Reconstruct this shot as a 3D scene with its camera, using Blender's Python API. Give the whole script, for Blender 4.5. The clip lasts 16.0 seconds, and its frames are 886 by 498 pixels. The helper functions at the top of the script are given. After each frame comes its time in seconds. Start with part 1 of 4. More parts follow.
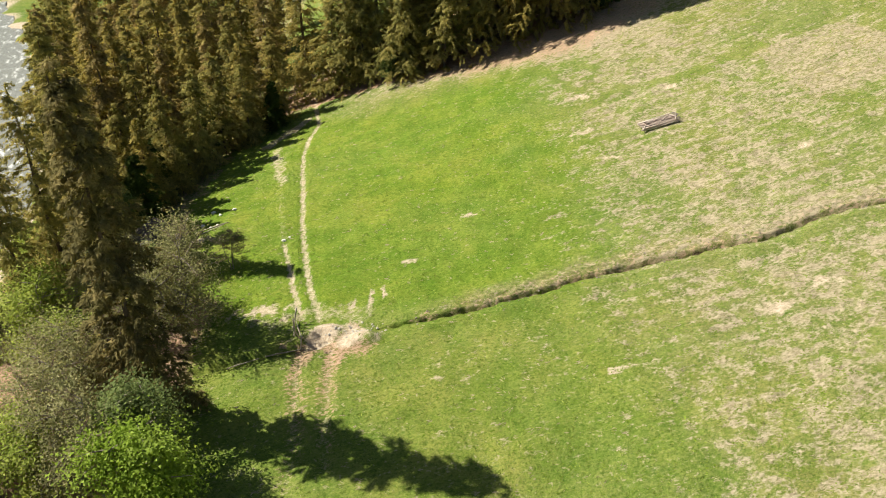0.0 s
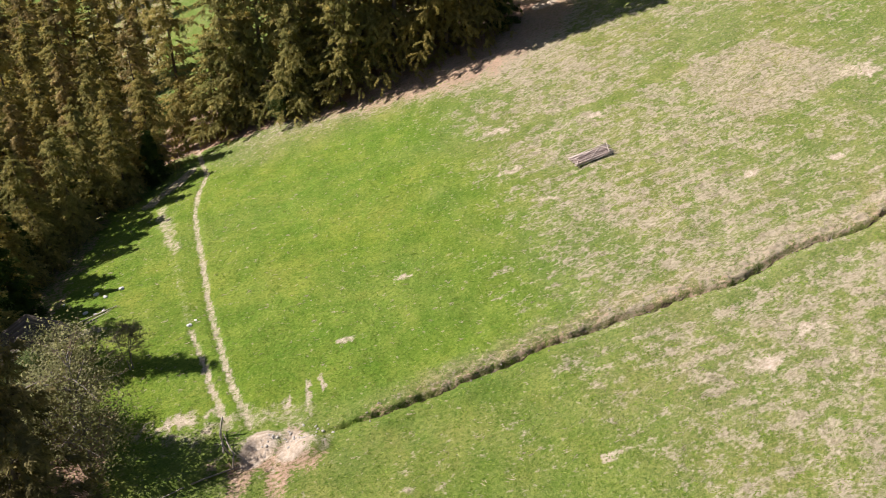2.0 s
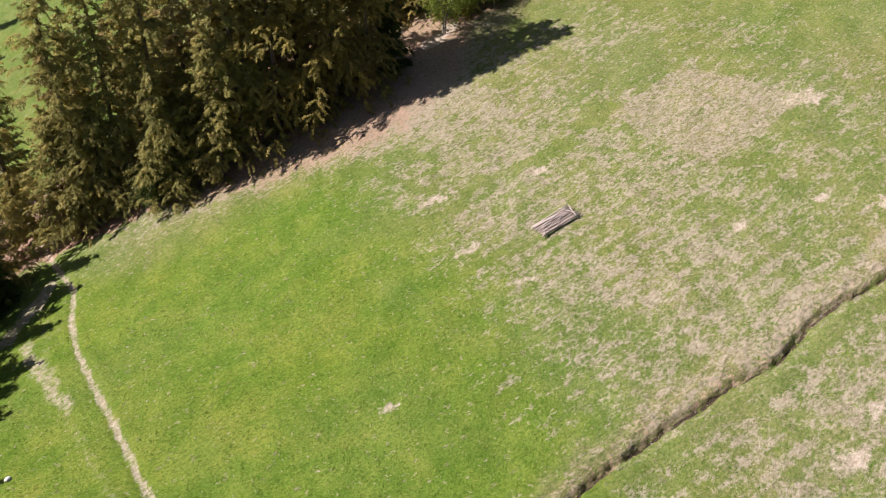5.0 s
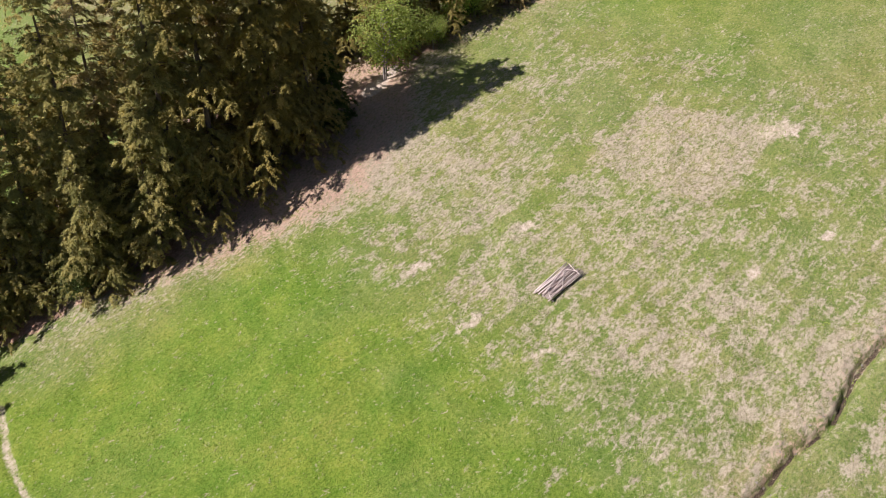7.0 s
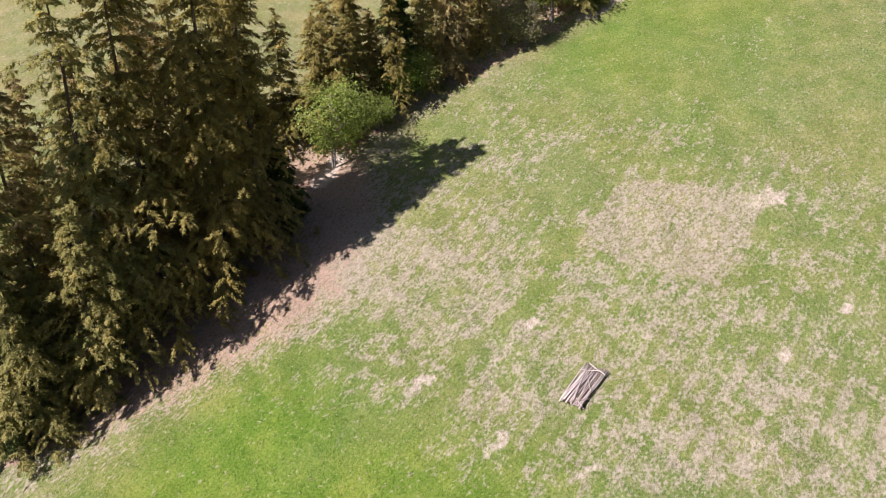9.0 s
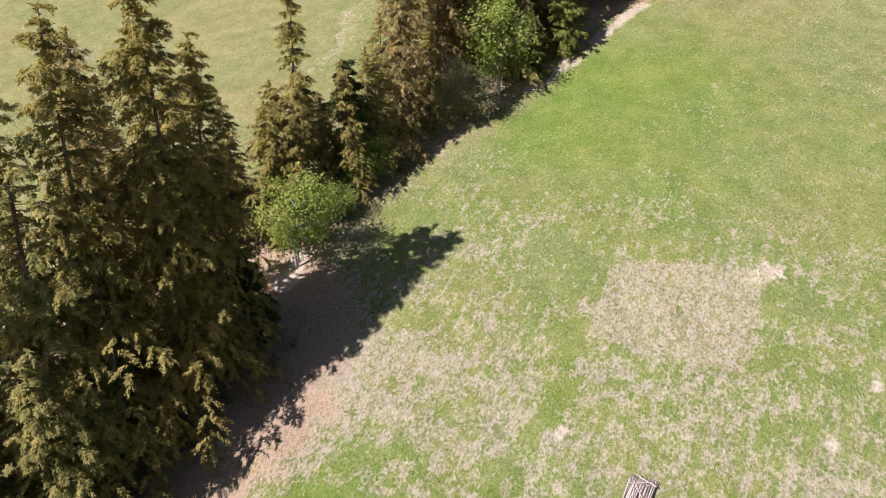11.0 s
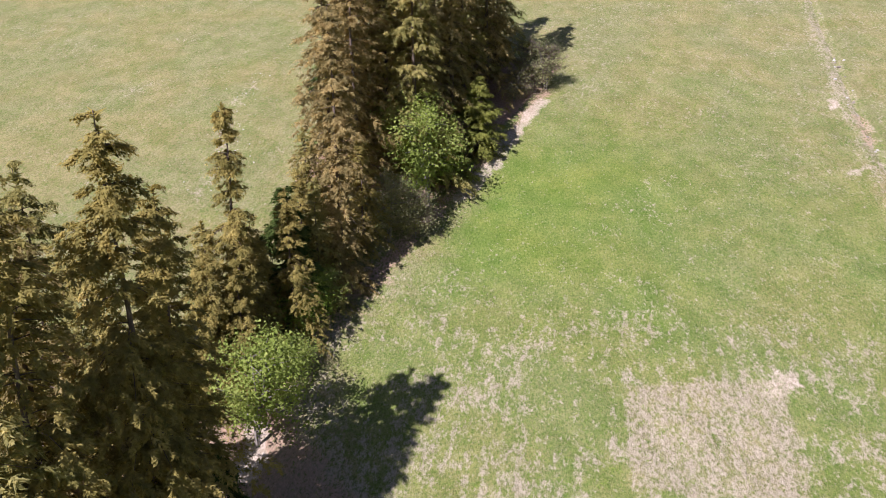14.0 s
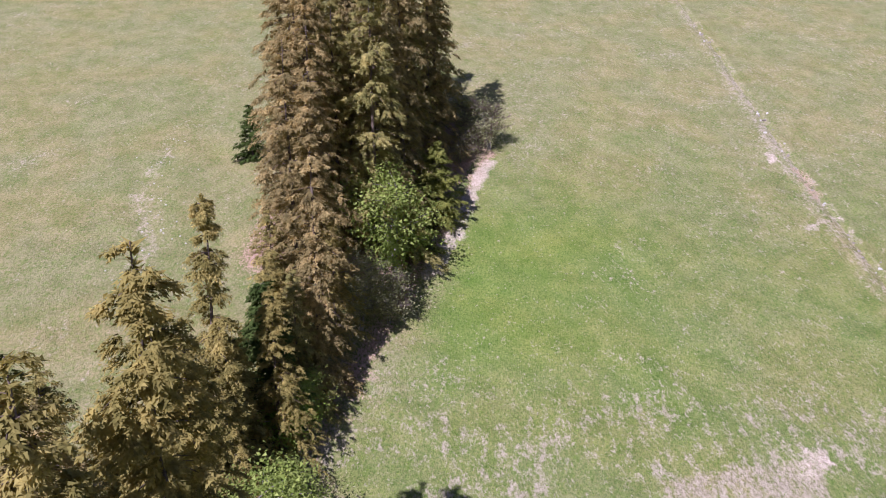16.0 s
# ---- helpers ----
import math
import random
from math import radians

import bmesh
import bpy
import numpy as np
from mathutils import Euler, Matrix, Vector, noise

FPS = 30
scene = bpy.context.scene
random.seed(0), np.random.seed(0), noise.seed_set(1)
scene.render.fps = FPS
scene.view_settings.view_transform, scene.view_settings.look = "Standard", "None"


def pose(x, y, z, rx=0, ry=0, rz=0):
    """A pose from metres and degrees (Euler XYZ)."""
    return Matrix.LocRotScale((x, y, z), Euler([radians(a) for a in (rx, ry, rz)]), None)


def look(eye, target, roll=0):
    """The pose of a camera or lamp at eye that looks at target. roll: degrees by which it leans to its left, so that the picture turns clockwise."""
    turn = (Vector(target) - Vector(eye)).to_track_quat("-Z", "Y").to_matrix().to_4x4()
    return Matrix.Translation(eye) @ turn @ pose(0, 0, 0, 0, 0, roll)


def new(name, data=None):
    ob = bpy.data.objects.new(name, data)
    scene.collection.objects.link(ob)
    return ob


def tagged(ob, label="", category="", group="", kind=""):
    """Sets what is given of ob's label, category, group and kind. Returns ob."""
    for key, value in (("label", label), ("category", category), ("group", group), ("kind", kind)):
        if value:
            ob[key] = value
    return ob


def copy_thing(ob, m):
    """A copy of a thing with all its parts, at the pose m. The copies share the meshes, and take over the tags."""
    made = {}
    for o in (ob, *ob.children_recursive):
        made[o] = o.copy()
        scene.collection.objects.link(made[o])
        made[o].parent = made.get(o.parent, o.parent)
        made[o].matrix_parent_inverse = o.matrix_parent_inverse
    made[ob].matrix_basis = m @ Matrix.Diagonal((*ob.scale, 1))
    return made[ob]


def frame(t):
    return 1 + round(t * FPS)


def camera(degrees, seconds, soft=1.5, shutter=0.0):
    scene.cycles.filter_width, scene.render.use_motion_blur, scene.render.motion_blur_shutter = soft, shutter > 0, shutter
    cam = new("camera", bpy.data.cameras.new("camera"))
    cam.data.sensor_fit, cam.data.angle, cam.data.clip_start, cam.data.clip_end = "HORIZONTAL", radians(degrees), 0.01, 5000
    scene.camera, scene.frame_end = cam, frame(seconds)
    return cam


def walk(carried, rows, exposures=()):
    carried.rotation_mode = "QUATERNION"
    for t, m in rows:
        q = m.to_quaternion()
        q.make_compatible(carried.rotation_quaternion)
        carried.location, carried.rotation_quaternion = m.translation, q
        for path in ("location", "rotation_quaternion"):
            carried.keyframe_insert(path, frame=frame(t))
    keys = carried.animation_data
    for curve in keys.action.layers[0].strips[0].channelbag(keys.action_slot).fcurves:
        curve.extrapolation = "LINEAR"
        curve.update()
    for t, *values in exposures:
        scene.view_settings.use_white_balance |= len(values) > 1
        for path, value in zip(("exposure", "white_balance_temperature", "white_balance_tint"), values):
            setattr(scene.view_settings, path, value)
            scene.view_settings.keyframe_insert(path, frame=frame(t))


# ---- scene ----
# camera: a drone that climbs slowly along the meadow while it turns to its right
cam = camera(58.7, 16.0, soft=1.0)
PATH = [
    (0, (-0.249, 0.71, 45.475), (-0.244, 2.393, 44.394), -0.9),
    (0.5, (-1.246, 2.823, 45.442), (-1.16, 4.505, 44.364), -0.7),
    (1, (-2.169, 4.937, 45.363), (-2.004, 6.616, 44.288), -0.6),
    (1.5, (-3.123, 7.082, 45.218), (-2.879, 8.755, 44.15), -0.4),
    (2, (-4.103, 9.253, 45.172), (-3.782, 10.916, 44.109), -0.3),
    (2.5, (-5.251, 11.489, 45.143), (-4.852, 13.139, 44.085), -0.2),
    (3, (-6.183, 13.701, 45.109), (-5.715, 15.335, 44.057), -0.3),
    (5.5, (-11.794, 26.097, 46.539), (-10.969, 27.581, 45.482), -0.3),
    (6, (-12.604, 28.444, 46.628), (-11.714, 29.898, 45.582), -0.3),
    (6.5, (-13.376, 30.917, 46.765), (-12.42, 32.335, 45.73), -0.5),
    (7, (-14.157, 33.272, 46.972), (-13.136, 34.652, 45.945), -0.5),
    (7.5, (-14.883, 35.823, 47.133), (-13.79, 37.166, 46.132), -0.5),
    (8, (-15.362, 38.389, 47.206), (-14.199, 39.695, 46.236), -0.5),
    (8.5, (-15.759, 41.053, 47.415), (-14.53, 42.318, 46.473), -0.6),
    (9, (-16.241, 43.811, 47.835), (-14.946, 45.027, 46.916), -0.7),
    (11.5, (-16.959, 57.489, 49.747), (-15.374, 58.42, 48.96), -0.7),
    (12, (-16.698, 60.359, 49.976), (-15.059, 61.219, 49.217), -0.7),
    (12.5, (-16.261, 63.293, 50.202), (-14.573, 64.079, 49.473), -0.8),
    (13, (-15.668, 66.077, 50.356), (-13.934, 66.789, 49.658), -0.8),
    (13.5, (-14.932, 68.746, 50.661), (-13.159, 69.385, 49.991), -0.8),
    (14, (-14.076, 71.47, 51.006), (-12.269, 72.032, 50.359), -0.9),
    (14.5, (-13.035, 74.255, 51.323), (-11.195, 74.734, 50.701), -0.9),
    (15, (-11.876, 77.034, 51.709), (-10.01, 77.429, 51.109), -0.8),
    (15.5, (-10.637, 79.791, 52.037), (-8.747, 80.102, 51.462), -0.8),
    (16, (-9.22, 82.479, 52.43), (-7.312, 82.71, 51.879), -0.8),
]
walk(cam, [(t, look(eye, aim, roll)) for t, eye, aim, roll in PATH],
     [(0.0, 0.78, 7000, 4), (1.0, 0.70, 6600, 11), (3.0, 0.57, 6250, 18), (6.0, 0.49, 6150, 20), (9.0, 0.62, 5900, 24), (12.5, 0.71, 5950, 19), (16.0, 0.53, 5300, 36)])

# ---- daylight: clear spring sky, sun from the valley side ----
SUN_EL, SUN_AZ = radians(43.5), radians(161)
to_sun = Vector((math.cos(SUN_EL) * math.cos(SUN_AZ), math.cos(SUN_EL) * math.sin(SUN_AZ), math.sin(SUN_EL)))
world = bpy.data.worlds.new("sky")
scene.world = world
world.use_nodes = True
sky = world.node_tree.nodes.new("ShaderNodeTexSky")
sky.sky_type, sky.sun_disc = "NISHITA", False
sky.sun_elevation, sky.sun_rotation = SUN_EL, radians(90) - SUN_AZ
world.node_tree.links.new(sky.outputs[0], world.node_tree.nodes["Background"].inputs["Color"])
world.node_tree.nodes["Background"].inputs["Strength"].default_value = 0.042
lamp = bpy.data.lights.new("sun", "SUN")
lamp.energy, lamp.angle, lamp.color = 5.4, radians(0.55), (1.0, 0.95, 0.87)
sun = new("sun", lamp)
sun.matrix_world = look(to_sun * 300, (0, 0, 0))


# ---- materials ----
class Nodes:
    """Short way to wire a material."""

    def __init__(self, name, rough=0.9, spec=0.2):
        self.mat = bpy.data.materials.new(name)
        self.mat.use_nodes = True
        self.tree = self.mat.node_tree
        self.shader = self.tree.nodes["Principled BSDF"]
        self.shader.inputs["Roughness"].default_value = rough
        self.shader.inputs["Specular IOR Level"].default_value = spec

    def put(self, socket, value):
        if isinstance(value, bpy.types.NodeSocket):
            self.tree.links.new(value, socket)
        else:
            socket.default_value = value

    def noise(self, scale, detail=4.0, rough=0.55, stretch=None, turn=0.0, coords="Object"):
        co = self.tree.nodes.new("ShaderNodeTexCoord").outputs[coords]
        if stretch:
            mapping = self.tree.nodes.new("ShaderNodeMapping")
            mapping.vector_type = "TEXTURE"
            self.tree.links.new(co, mapping.inputs[0])
            mapping.inputs["Rotation"].default_value = (0, 0, turn)
            mapping.inputs["Scale"].default_value = stretch
            co = mapping.outputs[0]
        node = self.tree.nodes.new("ShaderNodeTexNoise")
        self.tree.links.new(co, node.inputs["Vector"])
        node.inputs["Scale"].default_value, node.inputs["Detail"].default_value = scale, detail
        node.inputs["Roughness"].default_value = rough
        return node.outputs["Fac"]

    def attr(self, name):
        node = self.tree.nodes.new("ShaderNodeAttribute")
        node.attribute_name = name
        return node.outputs["Fac"]

    def island(self):
        return self.tree.nodes.new("ShaderNodeNewGeometry").outputs["Random Per Island"]

    def each(self):
        return self.tree.nodes.new("ShaderNodeObjectInfo").outputs["Random"]

    def math(self, op, a, b=0.0, c=0.0):
        node = self.tree.nodes.new("ShaderNodeMath")
        node.operation = op
        for socket, value in zip(node.inputs, (a, b, c)):
            self.put(socket, value)
        return node.outputs[0]

    def ramp(self, value, lo, hi, a=0.0, b=1.0):
        node = self.tree.nodes.new("ShaderNodeMapRange")
        node.interpolation_type = "SMOOTHSTEP"
        for socket, v in zip(node.inputs, (value, lo, hi, a, b)):
            self.put(socket, v)
        return node.outputs[0]

    def mix(self, fac, a, b, kind="MIX"):
        node = self.tree.nodes.new("ShaderNodeMix")
        node.data_type, node.blend_type = "RGBA", kind
        self.put(node.inputs[0], fac)
        for socket, v in ((node.inputs[6], a), (node.inputs[7], b)):
            self.put(socket, (*v, 1) if isinstance(v, tuple) else v)
        return node.outputs[2]

    def steps(self, fac, *colours):
        node = self.tree.nodes.new("ShaderNodeValToRGB")
        self.put(node.inputs[0], fac)
        el = node.color_ramp.elements
        for i, c in enumerate(colours):
            e = el[i] if i < 2 else el.new(1.0)
            e.color = (*c, 1)
        for i in range(len(colours)):
            el[i].position = i / (len(colours) - 1)
        return node.outputs[0]

    def bump(self, height, strength, distance):
        node = self.tree.nodes.new("ShaderNodeBump")
        node.inputs["Strength"].default_value, node.inputs["Distance"].default_value = strength, distance
        self.put(node.inputs["Height"], height)
        self.put(self.shader.inputs["Normal"], node.outputs[0])

    def done(self, colour):
        self.put(self.shader.inputs["Base Color"], (*colour, 1) if isinstance(colour, tuple) else colour)
        return self.mat


def ground_material():
    m = Nodes("meadow", 0.95, 0.08)
    wide, mid = m.noise(0.10, 3), m.noise(0.42, 4, 0.6)
    fall = 0.22
    fine, grain = m.noise(4.6, 5, 0.65, (1.35, 0.85, 1.0), fall), m.noise(13.0, 4, 0.7, (1.4, 0.8, 1.0), fall)
    clump = m.noise(1.6, 5, 0.68, (1.2, 0.9, 1.0), fall)
    weed, drift = m.noise(2.3, 4, 0.7), m.noise(0.23, 5, 0.62)
    tuft, speck = m.noise(5.5, 4, 0.7), m.noise(3.1, 2, 0.5)
    pale = m.mix(m.ramp(mid, 0.3, 0.7), (0.124, 0.186, 0.034), (0.190, 0.230, 0.058))
    lush = m.mix(m.ramp(mid, 0.3, 0.7), (0.126, 0.205, 0.022), (0.198, 0.254, 0.036))
    lush = m.mix(m.ramp(drift, 0.46, 0.62, 0, 0.55), lush, (0.118, 0.188, 0.022))
    lush = m.mix(m.ramp(drift, 0.44, 0.34, 0, 0.6), lush, (0.235, 0.262, 0.045))
    green = m.mix(m.attr("lush"), pale, lush)
    green = m.mix(m.math("MULTIPLY", m.attr("worn"), m.ramp(weed, 0.32, 0.66, 0.35, 1.25)), green, m.mix(m.ramp(mid, 0.3, 0.7), (0.232, 0.206, 0.094), (0.308, 0.262, 0.138)))
    green = m.mix(m.ramp(wide, 0.4, 0.62, 0, 0.5), green, m.mix(1.0, green, (1.22, 1.05, 1.0), "MULTIPLY"))
    green = m.mix(m.ramp(drift, 0.50, 0.64, 0, 0.7), green, m.mix(1.0, green, (0.84, 0.93, 0.76), "MULTIPLY"))
    green = m.mix(m.ramp(fine, 0.36, 0.56, 0.8, 0.0), green, m.mix(1.0, green, (0.58, 0.70, 0.52), "MULTIPLY"))
    green = m.mix(m.ramp(weed, 0.55, 0.68, 0, 0.7), green, m.mix(1.0, green, (0.66, 0.84, 0.62), "MULTIPLY"))
    green = m.mix(m.ramp(grain, 0.52, 0.78, 0, 0.5), green, (0.30, 0.31, 0.11))
    green = m.mix(m.ramp(grain, 0.36, 0.50, 0.5, 0.0), green, m.mix(1.0, green, (0.55, 0.66, 0.5), "MULTIPLY"))
    green = m.mix(m.ramp(tuft, 0.46, 0.36, 0, 0.75), green, m.mix(1.0, green, (0.52, 0.66, 0.50), "MULTIPLY"))
    green = m.mix(m.ramp(tuft, 0.56, 0.68, 0, 0.6), green, m.mix(1.0, green, (1.42, 1.26, 1.5), "MULTIPLY"))
    green = m.mix(m.ramp(speck, 0.655, 0.71, 0, 0.65), green, (0.36, 0.32, 0.19))
    straw = m.mix(m.ramp(fine, 0.32, 0.68), (0.28, 0.228, 0.152), (0.465, 0.390, 0.292))
    straw = m.mix(m.ramp(grain, 0.52, 0.72, 0, 0.6), straw, (0.25, 0.20, 0.105))
    gate = m.math("ADD", m.math("MULTIPLY", clump, 0.85), m.math("MULTIPLY", fine, 0.55))
    gate = m.math("ADD", gate, m.math("MULTIPLY", grain, 0.18))
    gate = m.math("ADD", gate, m.math("MULTIPLY", m.attr("dry"), 0.42))
    colour = m.mix(m.ramp(gate, 0.92, 1.15, 0, 0.86), green, straw)
    earth = m.mix(m.ramp(fine, 0.3, 0.7), (0.245, 0.135, 0.090), (0.44, 0.30, 0.21))
    earth = m.mix(m.ramp(grain, 0.45, 0.75, 0, 0.6), earth, (0.50, 0.37, 0.27))
    gate = m.math("ADD", m.attr("soil"), m.math("MULTIPLY", m.math("SUBTRACT", fine, 0.5), 1.5))
    gate = m.math("ADD", gate, m.math("MULTIPLY", m.math("SUBTRACT", grain, 0.5), 0.7))
    colour = m.mix(m.ramp(gate, 0.30, 0.66), colour, earth)
    sand = m.mix(m.ramp(fine, 0.3, 0.7), (0.37, 0.285, 0.205), (0.60, 0.50, 0.395))
    gate = m.math("ADD", m.attr("sand"), m.math("MULTIPLY", m.math("SUBTRACT", weed, 0.5), 0.8))
    gate = m.math("ADD", gate, m.math("MULTIPLY", m.math("SUBTRACT", grain, 0.5), 0.7))
    colour = m.mix(m.ramp(gate, 0.30, 0.70), colour, sand)
    # near-black earth tone that paints the shade inside the narrow ditch cut
    shade_tint = m.mix(m.ramp(grain, 0.35, 0.65), (0.035, 0.026, 0.018), (0.115, 0.082, 0.056))
    gate = m.math("ADD", m.attr("cut_shade"), m.math("MULTIPLY", m.math("SUBTRACT", weed, 0.5), 0.9))
    colour = m.mix(m.ramp(gate, 0.35, 0.62), colour, shade_tint)
    relief = m.math("ADD", m.math("MULTIPLY", m.math("ADD", fine, tuft), 0.5), m.math("MULTIPLY", grain, 0.5))
    m.bump(relief, 0.9, 0.16)
    return m.done(colour)


def blade_material(name, *colours):
    m = Nodes(name, 0.75, 0.15)
    m.shader.inputs["Subsurface Weight"].default_value = 0.0
    return m.done(m.steps(m.island(), *colours))


def needle_material(name, tint, *colours):
    m = Nodes(name, 0.85, 0.08)
    leaf = m.steps(m.math("ADD", m.math("MULTIPLY", m.attr("tone"), 0.75), m.math("MULTIPLY", m.island(), 0.25)), *colours)
    whole = m.ramp(m.each(), 0.0, 1.0, 0.0, 0.55)
    leaf = m.mix(whole, leaf, m.mix(1.0, leaf, tint, "MULTIPLY"))
    patch = m.noise(1.1, 3, 0.6)
    colour = m.mix(m.ramp(patch, 0.38, 0.62, 0, 0.75), leaf, m.mix(1.0, leaf, (0.58, 0.62, 0.56), "MULTIPLY"))
    colour = m.mix(m.ramp(patch, 0.30, 0.44, 0.5, 0), colour, m.mix(1.0, leaf, (1.3, 1.25, 1.15), "MULTIPLY"))
    through_leaf = m.tree.nodes.new("ShaderNodeBsdfTranslucent")
    m.put(through_leaf.inputs["Color"], m.mix(1.0, colour, (1.5, 1.45, 1.1), "MULTIPLY"))
    blend = m.tree.nodes.new("ShaderNodeMixShader")
    blend.inputs[0].default_value = 0.38
    m.tree.links.new(m.shader.outputs[0], blend.inputs[1])
    m.tree.links.new(through_leaf.outputs[0], blend.inputs[2])
    m.tree.links.new(blend.outputs[0], m.tree.nodes["Material Output"].inputs["Surface"])
    return m.done(colour)


def bark_material(name, dark, light):
    m = Nodes(name, 0.95, 0.1)
    grain = m.noise(4.0, 6, 0.7, (1, 1, 5))
    m.bump(grain, 0.8, 0.04)
    return m.done(m.mix(m.ramp(grain, 0.3, 0.7), dark, light))


def stone_material(name, dark, light):
    m = Nodes(name, 0.9, 0.2)
    grain = m.noise(6.0, 6, 0.7)
    m.bump(grain, 0.6, 0.05)
    return m.done(m.mix(m.mix(0.5, grain, m.each()), dark, light))


def wood_material(name, dark, light):
    m = Nodes(name, 0.9, 0.15)
    grain = m.noise(9.0, 6, 0.7, (8, 1, 1))
    m.bump(grain, 0.5, 0.02)
    return m.done(m.mix(m.mix(0.6, grain, m.each()), dark, light))


MEADOW = ground_material()
GREEN_BLADES = blade_material("green_blades", (0.11, 0.185, 0.016), (0.18, 0.25, 0.028), (0.28, 0.32, 0.075))
STRAW_BLADES = blade_material("straw_blades", (0.27, 0.222, 0.13), (0.35, 0.292, 0.185), (0.44, 0.372, 0.262))
OLIVE = needle_material("olive_needles", (1.08, 0.94, 0.84), (0.171, 0.167, 0.054), (0.272, 0.257, 0.087), (0.416, 0.363, 0.132), (0.564, 0.478, 0.188))
DARKOLIVE = needle_material("dark_olive_needles", (1.05, 0.93, 0.85), (0.105, 0.098, 0.047), (0.167, 0.153, 0.070), (0.251, 0.220, 0.101), (0.350, 0.301, 0.147))
BROWN = needle_material("brown_needles", (1.04, 0.95, 0.85), (0.173, 0.141, 0.063), (0.287, 0.228, 0.099), (0.413, 0.324, 0.144), (0.540, 0.428, 0.199))
MIDLEAF = needle_material("mid_green_leaves", (0.9, 0.95, 0.9), (0.112, 0.150, 0.056), (0.175, 0.219, 0.081), (0.250, 0.294, 0.125))
FRESH = needle_material("green_needles", (0.9, 0.95, 0.9), (0.051, 0.081, 0.019), (0.084, 0.115, 0.027), (0.121, 0.142, 0.038))
YELLOW = needle_material("yellow_needles", (0.95, 0.92, 0.88), (0.221, 0.188, 0.056), (0.346, 0.284, 0.089), (0.480, 0.383, 0.133))
YOUNGYELLOW = needle_material("young_yellow_needles", (0.95, 0.95, 0.9), (0.16, 0.175, 0.035), (0.25, 0.255, 0.06), (0.35, 0.34, 0.09))
BRIGHT = needle_material("bright_leaves", (0.9, 0.95, 0.9), (0.165, 0.248, 0.030), (0.264, 0.363, 0.055), (0.374, 0.462, 0.110))
SPRING = needle_material("spring_leaves", (0.9, 0.92, 0.9), (0.204, 0.266, 0.050), (0.318, 0.378, 0.083), (0.444, 0.472, 0.143))
GREYLEAF = needle_material("grey_green_leaves", (0.9, 0.9, 0.85), (0.195, 0.201, 0.090), (0.295, 0.287, 0.138), (0.425, 0.385, 0.228))
TWIGS = needle_material("bare_twigs", (0.95, 0.85, 0.85), (0.202, 0.156, 0.132), (0.327, 0.260, 0.225), (0.482, 0.402, 0.350))
BARK = bark_material("spruce_bark", (0.075, 0.052, 0.04), (0.19, 0.145, 0.115))
GREYBARK = bark_material("grey_bark", (0.13, 0.11, 0.09), (0.33, 0.29, 0.25))
PALESTONE = stone_material("pale_stone", (0.30, 0.27, 0.23), (0.56, 0.52, 0.46))
WHITESTONE = stone_material("white_stone", (0.55, 0.53, 0.50), (0.78, 0.76, 0.73))
DARKSTONE = stone_material("grey_stone", (0.14, 0.115, 0.09), (0.36, 0.31, 0.26))
POLEWOOD = wood_material("weathered_poles", (0.27, 0.20, 0.17), (0.66, 0.56, 0.50))
OLDWOOD = wood_material("weathered_boards", (0.07, 0.055, 0.045), (0.20, 0.165, 0.14))
POSTWOOD = wood_material("pale_posts", (0.28, 0.23, 0.18), (0.55, 0.48, 0.40))


# ---- the lie of the land ----
def soft(v):
    return np.logaddexp(0.0, v)


def slope(x, y):
    """The smooth hillside: steep in the east, easing off to the valley in the west."""
    x, y = np.asarray(x, float), np.asarray(y, float)
    x = 210 - 25 * soft((210 - x) / 25)
    s, k = 8 * soft((12 - x) / 8), 10 * soft((48 - y) / 10)
    y_in = np.clip(y, 20, 110)
    y_far = 320 - 30 * soft((320 - np.maximum(y, -200)) / 30)
    z = 5.554 + 0.3189 * x + 0.0758 * y_far + 0.1566 * s - 0.2667 * s * (y_in - 60) / 50 + 0.009 * k - 0.0094 * k * s / 64
    return -5 + 2 * soft((z + 5) / 2)


def waves(x, y, size, seed, layers=9):
    """Smooth noise of about -1 to 1 from crossing waves, size metres long."""
    rng = np.random.RandomState(seed)
    total = np.zeros_like(np.asarray(x, float) + np.asarray(y, float))
    for i in range(layers):
        a, f, p = rng.uniform(0, 6.28), 6.28 / size * rng.uniform(0.6, 1.9), rng.uniform(0, 6.28)
        total = total + np.sin(f * (x * math.cos(a) + y * math.sin(a)) + p)
    return total / layers ** 0.5 / 1.4


def off_line(x, y, line):
    """Distance to a line of points, and how far along it (0 to 1) the nearest place lies."""
    best, where = np.full(np.shape(x), 1e9), np.zeros(np.shape(x))
    for i, (a, b) in enumerate(zip(line, line[1:])):
        dx, dy = b[0] - a[0], b[1] - a[1]
        u = np.clip(((x - a[0]) * dx + (y - a[1]) * dy) / (dx * dx + dy * dy), 0, 1)
        d = np.hypot(x - a[0] - u * dx, y - a[1] - u * dy)
        where = np.where(d < best, (i + u) / (len(line) - 1), where)
        best = np.minimum(d, best)
    return best, where


def step(v, lo, hi):
    u = np.clip((v - lo) / (hi - lo), 0, 1)
    return u * u * (3 - 2 * u)


